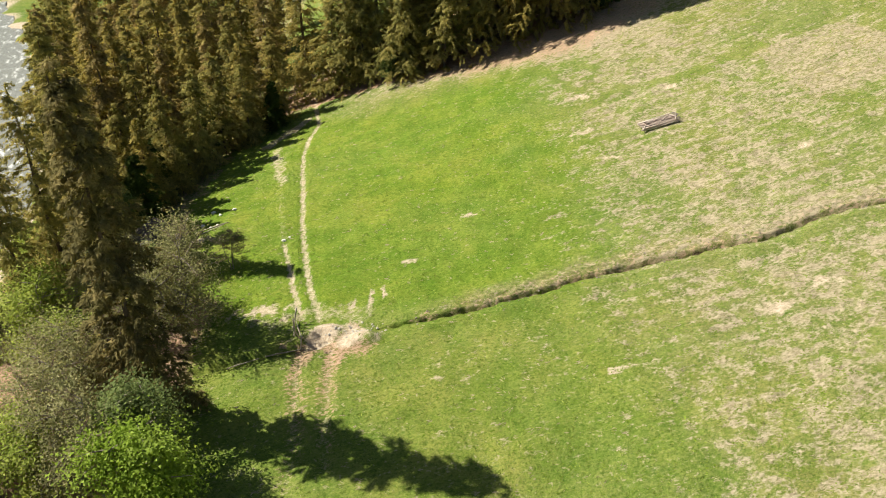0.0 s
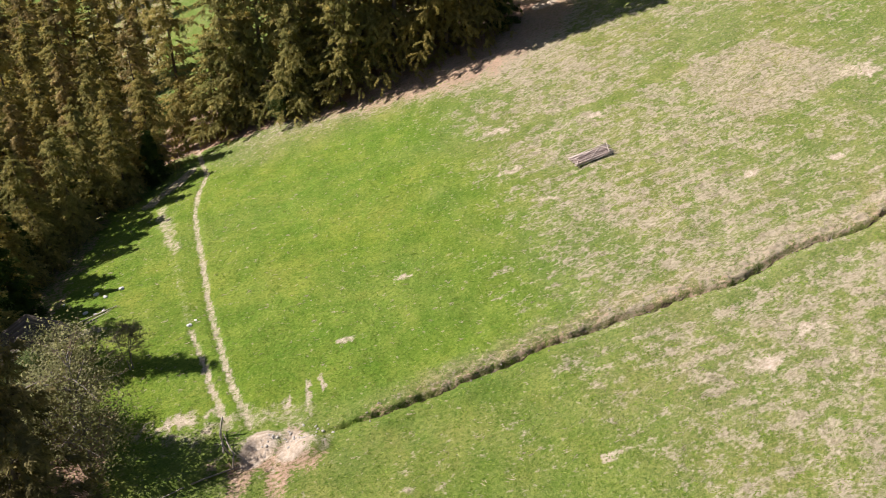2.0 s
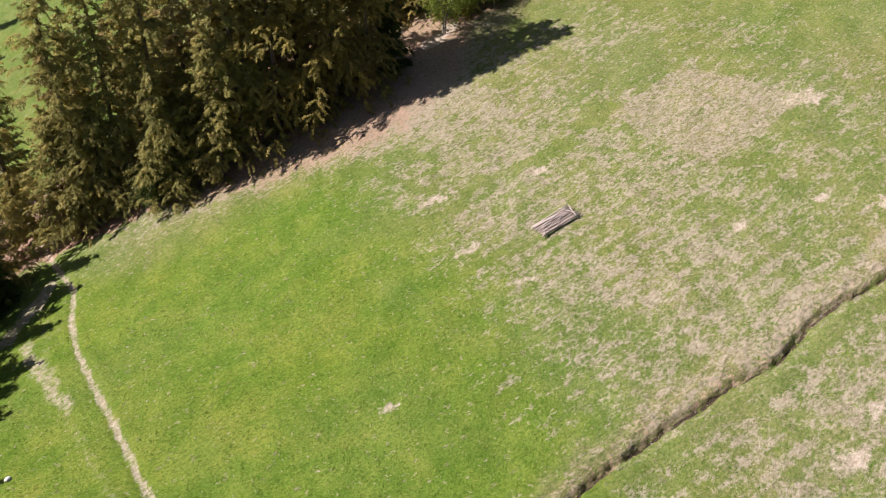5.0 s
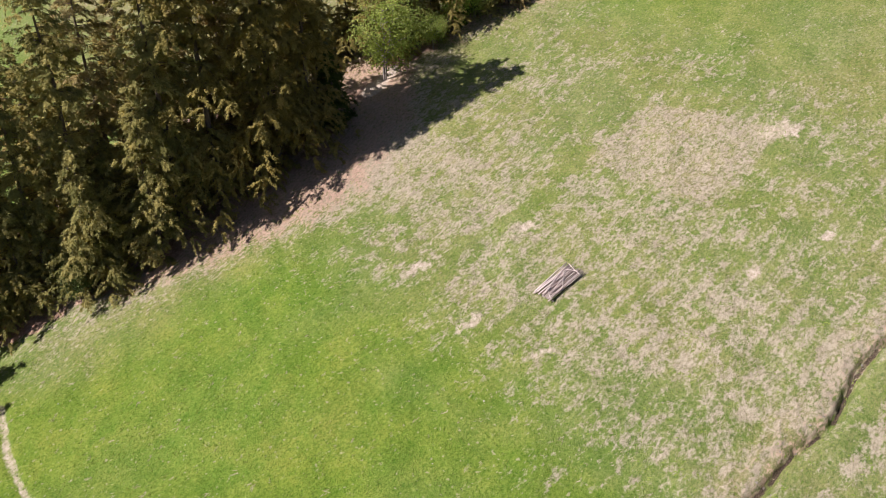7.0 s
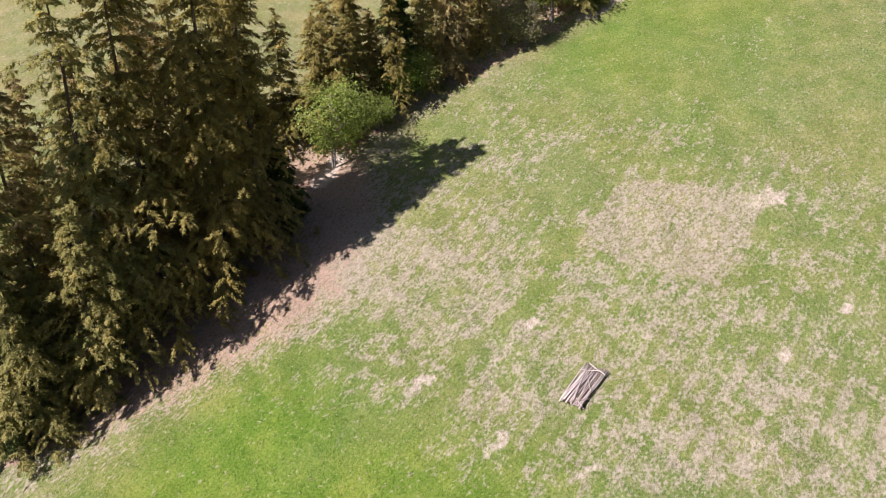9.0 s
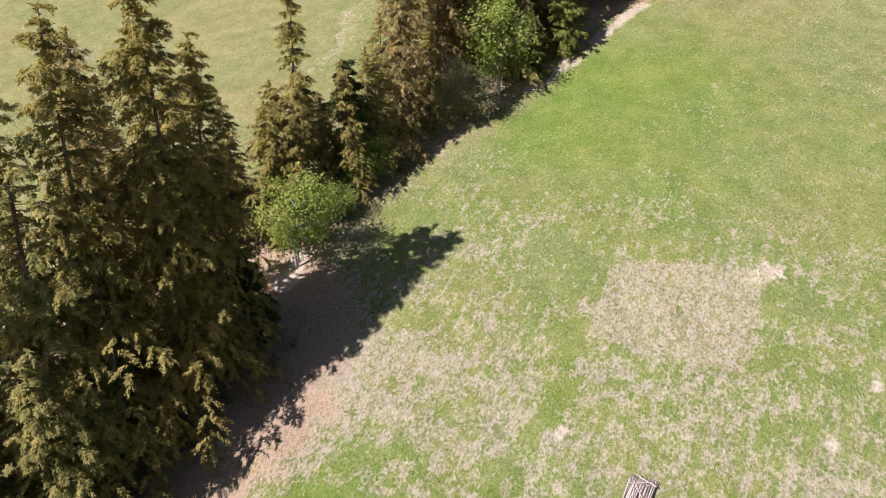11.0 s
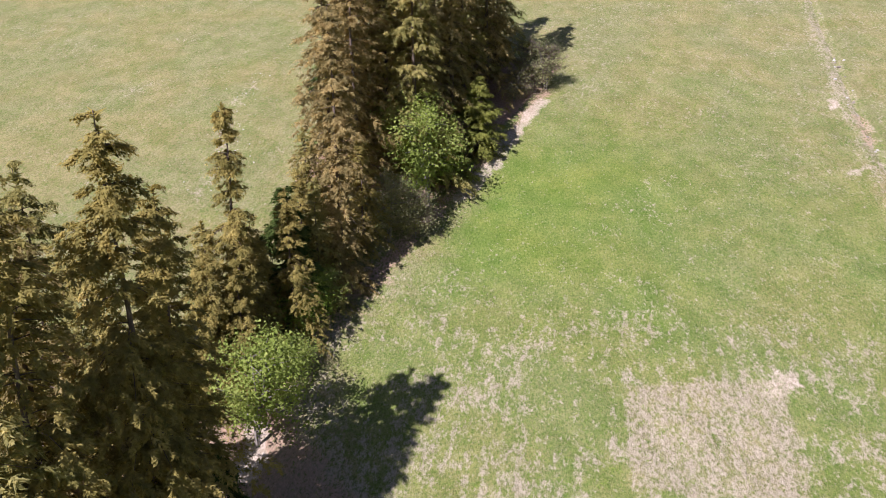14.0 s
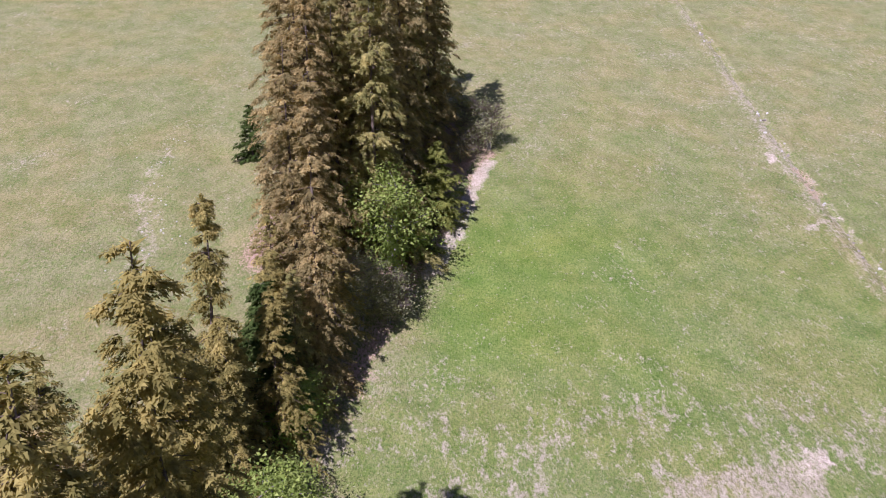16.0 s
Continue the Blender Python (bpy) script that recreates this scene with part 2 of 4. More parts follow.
DITCH = [(-5.0, 43.2), (-1, 43.8), (5.2, 45.0), (8.4, 45.8), (12.6, 46.4), (18.2, 46.7), (21.5, 46.5), (26.5, 47.2), (32, 47.5),
         (47, 49.2), (63, 51), (72, 52), (79, 52.6), (91, 53.8), (119, 55.3), (141, 57), (190, 60)]
STREAM = [(10, -190), (-22, -60), (-40, 40), (-62, 98), (-80, 140), (-110, 190)]
DITCH_WEST = [(-8.5, 42.6), (-12, 41.2), (-17, 39.8), (-25, 38)]
RUT_EAST = [(-9.0, 45.2), (-10.2, 49.4), (-10.7, 51.5), (-11.8, 57), (-12.5, 61), (-13.4, 67.5), (-14.1, 72), (-14.9, 78), (-14.9, 82), (-14.3, 87), (-15.2, 91), (-16.6, 100), (-19, 113), (-20, 124)]
RUT_WEST = [(-10.3, 45.5), (-11.5, 49.6), (-12.2, 52.4), (-13.4, 56.8)]
RUT_BACK = [(-13.4, 56.8), (-14.9, 64), (-16.2, 70), (-17.2, 76), (-16.8, 84)]
RUT_SOUTH_A = [(-9.9, 42.2), (-9.6, 38.5), (-9.2, 35), (-8.8, 30)]
RUT_SOUTH_B = [(-7.8, 42.0), (-7.5, 38.5), (-7.3, 35), (-7.0, 31)]
WOOD_EDGE = [(-60, 30), (-25, 39), (-20.5, 45), (-22.5, 54), (-26, 64), (-25, 73), (-23, 84), (-20, 95), (-14, 96.2), (-8, 95), (-2, 93.6), (4, 92.6), (9, 93), (16, 93.5), (22, 97.5),
             (31, 98.8), (40, 98.2), (44, 96), (52, 94.6), (58, 93), (66, 91.2), (74, 89.2), (81, 88), (89, 92)]
SPOTS = [(2.1, 56.9, 0.8, 0.35), (-2.7, 51.4, 1.1, 0.55), (10.7, 36.7, 1.5, 0.35), (28.2, 56.3, 0.9, 0.7), (13.4, 74.0, 1.5, 0.8), (12.8, 66.8, 1.1, 0.6), (38.6, 76.6, 0.5, 0.25),
         (-0.5, 37.5, 0.7, 0.3), (20.5, 39.5, 1.2, 0.7), (24, 41, 1.1, 0.6), (-4.5, 47.5, 0.3, 1.2), (-6.6, 46.6, 0.3, 1.3), (41, 62.7, 1.2, 0.8), (85, 55.5, 1.6, 0.8), (36, 51.5, 1.3, 0.6), (33.5, 54.5, 1.0, 0.5), (14.5, 61.5, 0.9, 0.5), (21.5, 71, 1.2, 0.6), (-21.8, 60.5, 1.6, 1.0), (-13.5, 46.8, 2.2, 1.1), (-5.4, 46.9, 0.25, 1.4), (-11.6, 46.0, 0.4, 0.8)]


def inside(x, y, corners, edge):
    """1 inside a four-sided field, falling to 0 over edge metres."""
    w = np.full(np.shape(x), 1e9)
    for a, b in zip(corners, corners[1:] + corners[:1]):
        dx, dy = b[0] - a[0], b[1] - a[1]
        w = np.minimum(w, ((x - a[0]) * dy - (y - a[1]) * dx) / math.hypot(dx, dy))
    return step(w, -edge, edge)


def cover(x, y):
    """What covers the ground: dry grass, lush grass, bare earth, sand and worn old grass, plus shade painted into the
    ditch cut, each 0 to 1.
    """
    w1, w2, w3 = waves(x, y, 9, 3), waves(x, y, 3.2, 4), waves(x, y, 24, 5)
    d, along = off_line(x, y + 0.2 * waves(x, 0, 7, 17) * step(x, -3, 3), DITCH)
    north = y > np.interp(x, [p[0] for p in DITCH], [p[1] for p in DITCH])
    lush = (0.88 + 0.12 * w1) * step(11.5 + 3.0 * w1 + 1.6 * w2 - 3.0 * step(y, 64, 76) - x, -5, 5) * step(y, 43, 48) * step(90.0 + 1.2 * w1 + 1.2 * w2 - y, -1, 8)
    verge = step(y + 1.5 * w1 + 1.2 * w2, 81, 90) * step(97 - y, 0, 3) * step(x, -15, -9) * step(26 - x, 0, 6)
    lush = np.maximum(lush, 0.40 * step(x + 2 * w1, 38, 54) * step(95 + 3 * w1 - x, 0, 30) * step(y + 0.25 * x + w1, 84, 98) * step(105 - y, 0, 6))
    lush = np.maximum(lush, 0.5 * step(44.5 - y, 0, 2) * step(24 + 3 * w1 - x, -4, 12))
    tuft = waves(0.7 * (0.976 * x + 0.218 * y), 1.1 * (0.976 * y - 0.218 * x), 1.5, 41)
    field = step(x + 3.0 * w1 + 2.0 * w2, 3, 15) * step(47 + 1.5 * w1 - x, -5, 7) * step(y, 46.5, 50) * step(94 - y, 0, 5)
    below = step(x + 2.5 * w1 + w2, 2, 22) * step(46 - y, -1, 2) * step(60 - x, 0, 20)
    dry = np.full(np.shape(x), 0.22) + 0.09 * w1 + 0.09 * w2 + tuft * (0.05 + 0.15 * field + 0.22 * below)
    dry += (0.31 - 0.17 * step(x, 24, 38)) * step(x + 3.0 * w1 + 2.0 * w2, 3, 15) * step(47 + 1.5 * w1 - x, -5, 7) * step(y, 46.5, 50) * step(92 - y + 0.3 * np.minimum(x - 20, 0), 0, 5)
    dry += 0.37 * step(x + 2.5 * w1 + w2, 0, 22) * step(46 - y, -1, 2) * step(60 - x, 0, 20)
    dry += 0.03 * step(x, 70, 90) + 0.06 * w3 * step(x, 40, 50) - 0.03 * step(x, 44, 52) * step(80 - x, 0, 15)
    dry += 0.20 * verge - 0.05 * step(y, 100, 108)
    dry += 0.04 * inside(x + w1, y + w2, [(33, 98), (46, 97), (50, 90), (34, 82)], 2.0)
    dry -= 0.32 * lush
    square = inside(x + 0.15 * w2, y + 0.15 * w2, [(29.4, 72.9), (38.1, 73.8), (40.9, 63.2), (31.0, 62.1)], 0.25)
    dry += 0.24 * square
    dry -= 0.16 * inside(x, y, [(30.6, 79.5), (38.6, 80.5), (39.2, 75.0), (31.0, 74.2)], 1.5)
    dry -= 0.20 * step(off_line(x, y, [(29.2, 78), (29.9, 72.5)])[0] + 0.4 * w2, 1.4, 0.3)
    for line, width in (([(9.5, 71.2), (15, 72.5), (18.4, 72.95), (20.9, 72.4), (22.8, 72.2), (25, 72.7), (27.2, 73), (29.9, 73.7)], 1.1), ([(6, 65.2), (10.2, 65.05), (13.6, 64.8), (16.2, 64.65)], 0.8), ([(11.2, 82.4), (13.0, 76.4), (14.5, 74.6)], 0.7)):
        dry -= 0.34 * step(off_line(x, y, line)[0] + 0.35 * w2, width, 0.25 * width)
    dry += 0.16 * inside(x, y, [(20.0, 77.5), (24.2, 77.2), (23.6, 73.3), (20.0, 73.6)], 0.5)
    dry += 0.20 * step(off_line(x, y, [(41.6, 62.4), (46, 57), (50, 50)])[0] + 0.4 * w2, 1.5, 0.4)
    bank = step(d + 0.5 * w2, 2.6, 0.9) * north * step(x, -3, 3)
    dry += 0.30 * bank
    dry -= 0.25 * step(d, 2.2, 0.8) * (~north)
    band = step(waves(x, y, 2.5, 8) * 0.8 + np.interp(x, [-4, 0, 4, 8, 13, 18, 24, 29], [3.4, 4.2, 5.2, 6.6, 8.4, 8.6, 9.0, 3.0]) - np.abs(np.interp(x, [p[0] for p in WOOD_EDGE[7:]], [p[1] for p in WOOD_EDGE[7:]]) - y), -3.2, 2.4) * step(x, -9, -1) * step(31 - x, 0, 2)
    soil = np.maximum(0.56 * band, (0.24 + 0.16 * w2) * bank * step(50 - x, 0, 15))
    lush = lush * (1 - 0.9 * bank) * (1 - 0.6 * band)
    dry += 0.26 * band
    dry = dry * (1 - 0.8 * square) + 0.8 * square * (0.64 + 0.05 * tuft)
    edge, _ = off_line(x, y, WOOD_EDGE)
    soil = np.maximum(soil, (0.8 - 0.25 * step(x, 30, 36)) * step(edge + 0.7 * w2, 1.9, 0.3) * step(x, -21, -15))
    woods = np.maximum(step(x, -24, -20) * step(22.5 - x, 0, 2) * step(y, 94.5, 96.5) * step(113 - y, -1, 2), 0.6 * step(-24.5 + 1.2 * w2 - x, -1, 1) * step(x, -50, -42) * step(y, 44, 50))
    woods = np.maximum(woods, step(-17 - x, -2, 2) * step(50 - y, -2, 2) * step(x + 4 * w1, -40, -31) * step(y + 5 * w1 + 2 * w2, 15, 27))
    woods = np.maximum(woods, step(x, 52, 58) * step(92 - x, 0, 5) * step(y + 0.23 * x, 107.0, 108.0) * step(112 - y, 0, 5))
    soil = np.maximum(soil, 0.75 * woods)
    soil = np.maximum(soil, 0.42 * step(edge + 0.9 * w2, 4.2, 0.8) * step(x, 28, 33) * step(48 - x, 0, 4))
    rim = step(edge + 1.2 * w2 - 4.5 * step(36 - x, 0, 8), 5.0, 1.2) * step(x, 18, 23) * step(62 - x, 0, 8)
    dry += 0.20 * rim
    sand = np.zeros(np.shape(x))
    for line, width, strength in ((RUT_EAST, 0.50, 0.56), (RUT_WEST, 0.42, 0.58), (RUT_BACK, 0.7, 0.34), (RUT_SOUTH_A, 0.5, 0.36), (RUT_SOUTH_B, 0.5, 0.36)):
        far, u = off_line(x, y, line)
        sand = np.maximum(sand, strength * step(far + 0.06 * w2, width, width * 0.35))
    for line in (RUT_SOUTH_A, RUT_SOUTH_B):
        far, u = off_line(x, y, line)
        soil = np.maximum(soil, (0.6 - 0.35 * u) * step(far + 0.3 * w2, 1.2, 0.3))
    sand = np.maximum(sand, 0.5 * step(off_line(x, y, [(-18.6, 82), (-17.6, 77.5), (-16.1, 71)])[0] + 0.45 * w2, 1.3, 0.2))
    sand = np.maximum(sand, 0.55 * step(off_line(x, y, [(-16.3, 89.5), (-18, 87), (-20, 84)])[0] + 0.3 * w2, 1.5, 0.5))
    sand = np.maximum(sand, 0.85 * step(np.hypot((x + 8.4) / 2.3, (y - 43.2) / 1.4) + 0.3 * w2, 1.3, 0.35))
    sand = np.maximum(sand, 0.8 * step(np.hypot((x + 5.9) / 1.9, (y - 42.6) / 1.2) + 0.3 * w2, 1.3, 0.35))
    soil = np.maximum(soil, 0.6 * step(np.hypot((x + 7.6) / 3.4, (y - 42.0) / 2.4) + 0.4 * w2, 1.2, 0.4))
    sand = np.maximum(sand, 0.42 * step(off_line(x, y, [(-13.0, 45.2), (-9.5, 46.2), (-5.5, 45.0)])[0] + 0.7 * w2, 1.5, 0.3))
    sand = np.maximum(sand, 0.5 * step(off_line(x, y, [(40.0, 64.0), (41.2, 63.5)])[0] + 0.2 * w2, 1.2, 0.5))
    sand = np.maximum(sand, 0.55 * step(off_line(x, y, [(73, 52.2), (70.5, 55.5)])[0] + 0.4 * w2, 1.0, 0.3))
    soil = np.maximum(soil, 0.45 * step(off_line(x, y, [(77, 52.6), (83, 53.2)])[0] + 0.4 * w2, 1.2, 0.4))
    crumble = waves(x, y, 1.0, 9)
    for sx, sy, a, b in SPOTS:
        sand = np.maximum(sand, 0.62 * step(np.hypot((x - sx) / a, (y - sy) / b) + 0.3 * w2 + 0.4 * crumble, 1.4, 0.4))
    soil = np.maximum(soil, 0.4 * step(d + 0.35 * w2, 0.8, 0.2) * north * step(along, 0.02, 0.05) * step(66 - x, 0, 8))
    sand = np.maximum(sand, 0.40 * step(np.abs(d - 0.55) + 0.25 * w2, 0.45, 0.1) * (~north) * step(x, 4, 14))
    sand = np.maximum(sand, 0.38 * step(d + 0.4 * w2, 0.6, 0.1) * step(x, 60, 66))
    sand = np.maximum(sand, 0.85 * step(off_line(x, y, [(24.5, 97.0), (27.5, 98.2)])[0] + 0.3 * w2, 1.3, 0.6))
    sand = np.maximum(sand, 0.56 * step(off_line(x, y + 0.35 * w1, [(57.2, 92.0), (63.9, 90.2), (71.4, 89.3), (78.6, 87.7)])[0] + 0.3 * w2, 1.4, 0.6))
    sand = np.maximum(sand, 0.42 * step(off_line(x, y, [(52, 118), (58, 118), (66, 123), (76, 124)])[0] + 0.9 * w2, 1.6, 0.3))
    river, _ = off_line(x, y, STREAM)
    sand = np.maximum(sand, step(river + 2 * w1, 8, 5.5))
    worn = 0.95 * step(y + 1.2 * w1, 96, 106) * step(x, -5, 20) + 0.62 * step(x + 2.5 * w1 - 0.25 * (y - 60), 52, 105) + 0.46 * step(x + 2 * w1, 8, 18) + 0.12 * w3 + 0.2 * step(44 - y, 0, 3) * step(26 - x, -6, 12) + 0.5 * verge + 0.5 * band + 0.75 * bank + 0.55 * rim + 0.5 * square - 0.3 * step(x + 2 * w1, 41, 50) * step(72 - x, 0, 8) * step(y + w1, 66, 74) * step(92 - y, 0, 4)
    # mask of the painted shade along the ditch cut, broken by noise
    cut_shade = step(d + 0.08 * w2, 0.26, 0.08) * step(along, 0.02, 0.05) * step(48 - x, 0, 8) * (0.62 + 0.3 * w2)
    return np.clip(dry, 0, 1), np.clip(lush, 0, 1), np.clip(soil, 0, 1), np.clip(sand, 0, 1), np.clip(worn, 0, 1), np.clip(cut_shade, 0, 1)


def ground_z(x, y):
    """The ground with its ditch, ruts, spoil and small unevenness."""
    x, y = np.asarray(x, float), np.asarray(y, float)
    z = slope(x, y) + 0.10 * waves(x, y, 7, 11) + 0.035 * waves(x, y, 1.7, 12)
    d, along = off_line(x, y + 0.2 * waves(x, 0, 7, 17) * step(x, -3, 3), DITCH)
    deep = step(along, 0.0, 0.03) * (0.5 - 0.32 * step(x, 40, 70))
    z -= deep * step(d + 0.10 * waves(x, y, 1.6, 13), 0.34, 0.08)
    bank = step(d, 2.6, 1.2) * step(x, -3, 3) * (y > np.interp(x, [p[0] for p in DITCH], [p[1] for p in DITCH]))
    z += 0.07 * bank * waves(x, y, 0.9, 15)
    z += 0.09 * step(d, 2.2, 0.8) * step(along, 0.0, 0.03) * step(d, 0.5, 0.9)
    z -= 1.2 * step(off_line(x, y, STREAM)[0], 7.5, 4.0)
    z -= 0.5 * step(off_line(x, y, DITCH_WEST)[0] + 0.15 * waves(x, y, 1.6, 14), 0.9, 0.3)
    for line in (RUT_EAST, RUT_WEST, RUT_SOUTH_A, RUT_SOUTH_B):
        z -= 0.12 * step(off_line(x, y, line)[0], 0.5, 0.15)
    z += 0.45 * step(np.hypot((x + 8.7) / 2.0, (y - 43.4) / 1.2), 1.1, 0.3)
    z += 0.5 * step(np.hypot((x + 5.6) / 1.4, (y - 42.3) / 1.0), 1.1, 0.3)
    return z


def spread(*stretches):
    """Grid lines: stretches of (start, end, step)."""
    return np.concatenate([np.arange(a, b, s) for a, b, s in stretches])


def mesh_object(name, verts, faces, material, smooth=False):
    """One mesh object from arrays; faces all have the same number of corners."""
    verts, faces = np.asarray(verts, np.float32), np.asarray(faces, np.int32)
    me = bpy.data.meshes.new(name)
    n, k = faces.shape
    me.vertices.add(len(verts))
    me.vertices.foreach_set("co", verts.ravel())
    me.loops.add(n * k)
    me.loops.foreach_set("vertex_index", faces.ravel())
    me.polygons.add(n)
    me.polygons.foreach_set("loop_start", np.arange(0, n * k, k, dtype=np.int32))
    me.polygons.foreach_set("use_smooth", np.full(n, smooth))
    me.update(calc_edges=True)
    me.materials.append(material)
    return new(name, me)


gx = spread((-1500, -200, 100), (-200, -80, 6), (-80, -26, 1.2), (-26, -5, 0.27), (-5, 34, 0.25), (34, 45, 0.36), (45, 90, 0.55), (90, 150, 1.0), (150, 240, 5), (240, 1600, 80))
gy = spread((-1500, -100, 100), (-100, 14, 6), (14, 26, 1.0), (26, 40, 0.4), (40, 43, 0.2), (43, 48.6, 0.11), (48.6, 56, 0.25), (56, 98, 0.4), (98, 130, 0.8), (130, 190, 2), (190, 300, 8), (300, 1700, 100))
mx, my = np.meshgrid(gx, gy)
mx, my = mx.ravel(), my.ravel()
nx, ny = len(gx), len(gy)
cell = (np.arange(ny - 1)[:, None] * nx + np.arange(nx - 1)[None, :]).ravel()
ground = mesh_object("ground", np.stack([mx, my, ground_z(mx, my)], 1), np.stack([cell, cell + 1, cell + nx + 1, cell + nx], 1), MEADOW, True)
for name, values in zip(("dry", "lush", "soil", "sand", "worn", "cut_shade"), cover(mx, my)):
    ground.data.attributes.new(name, "FLOAT", "POINT").data.foreach_set("value", values.astype(np.float32))
tagged(ground, "sloping spring meadow with dry grass patches and bare earth", "meadow", kind="structure")


def part(name, ob, parent, label=""):
    ob.name = name
    ob.parent = parent
    return tagged(ob, label)


def thing(name, label, category, group="", kind=""):
    return tagged(new(name), label, category, group, kind)


# ---- grass standing on the meadow ----
def grass(name, count, seed, material, label, wants, tall, reach, blades, width):
    """Tufts of blades; reach is how far they lie over, down the slope."""
    rng = np.random.RandomState(seed)
    x = np.concatenate([rng.uniform(-26, 46, count), rng.uniform(40, 82, count // 3)])
    y = np.concatenate([rng.uniform(26, 96, count), rng.uniform(44, 94, count // 3)])
    dry, lush, soil, sand, worn, cut_shade = cover(x, y)
    keep = (rng.uniform(0, 1, len(x)) < wants(dry, lush, waves(0.5 * x, y, 1.3, 21)) * (1 - 1.6 * np.minimum(soil, 0.6)) * (1 - sand) * (1 - cut_shade))
    x, y = x[keep], y[keep]
    size = rng.uniform(0.55, 1.3, len(x))
    way = rng.normal(3.36, 0.35, len(x))
    n = len(x) * blades
    x, y, size, way = np.repeat(x, blades), np.repeat(y, blades), np.repeat(size, blades), np.repeat(way, blades) + rng.normal(0, 0.45, n)
    x, y = x + rng.normal(0, 0.08, n) * size, y + rng.normal(0, 0.08, n) * size
    w, h, far = width * size, tall * size * rng.uniform(0.5, 1.2, n), reach * size * rng.uniform(0.5, 1.2, n)
    tx, ty = x + far * np.cos(way), y + far * np.sin(way)
    z = ground_z(x, y)
    tip = np.stack([tx, ty, ground_z(tx, ty) + 0.4 * h], 1)
    left = np.stack([x - w * np.sin(way), y + w * np.cos(way), z - 0.02], 1)
    right = np.stack([x + w * np.sin(way), y - w * np.cos(way), z + 0.15 * h], 1)
    verts = np.stack([left, right, tip], 1).reshape(-1, 3)
    tagged(mesh_object(name, verts, np.arange(3 * n).reshape(-1, 3), material), label, "grass", kind="stuff")


grass("green_grass", 75000, 31, GREEN_BLADES, "short fresh green grass blades on the meadow", lambda d, l, w: np.clip(0.62 - 0.5 * d + 0.25 * w, 0, 1), 0.12, 0.15, 3, 0.028)
grass("straw_grass", 130000, 32, STRAW_BLADES, "flattened dry straw tufts lying on the meadow", lambda d, l, w: np.clip(np.maximum(0.95 * (d - 0.30), 0.012) * (1 + 1.0 * w), 0, 1), 0.060, 0.27, 5, 0.021)


# ---- trees ----
def tube(points, radii, sides, verts, faces):
    """Adds a tapering round limb through points."""
    base = len(verts)
    for i, (p, r) in enumerate(zip(points, radii)):
        d = (points[min(i + 1, len(points) - 1)] - points[max(i - 1, 0)]).normalized()
        u = d.orthogonal().normalized()
        v = d.cross(u)
        for k in range(sides):
            a = 6.2832 * k / sides
            verts.append(p + (u * math.cos(a) + v * math.sin(a)) * r)
    for i in range(len(points) - 1):
        for k in range(sides):
            a, b = base + i * sides + k, base + i * sides + (k + 1) % sides
            faces.append((a, b, b + sides, a + sides))


def sprays(p, axis, side, length, width):
    """Narrow three-cornered sprays from points p along axis."""
    verts = np.stack([p - side * width[:, None], p + side * width[:, None], p + axis * length[:, None]], 1).reshape(-1, 3)
    return verts, np.arange(len(verts)).reshape(-1, 3)


def unit(v):
    return v / np.maximum(np.linalg.norm(v, axis=1), 1e-6)[:, None]


def crown_object(parent, material, P, A, S, Lg, W, T):
    """The crown's sprays as one mesh, each with its own tone."""
    v, f = sprays(np.concatenate(P), np.concatenate(A), np.concatenate(S), np.concatenate(Lg), np.concatenate(W))
    ob = mesh_object("crown", v, f, material)
    ob.data.attributes.new("tone", "FLOAT", "POINT").data.foreach_set("value", np.repeat(np.clip(np.concatenate(T), 0, 1), 3).astype(np.float32))
    return part("crown", ob, parent)


UP = np.array([0, 0, 1.0])


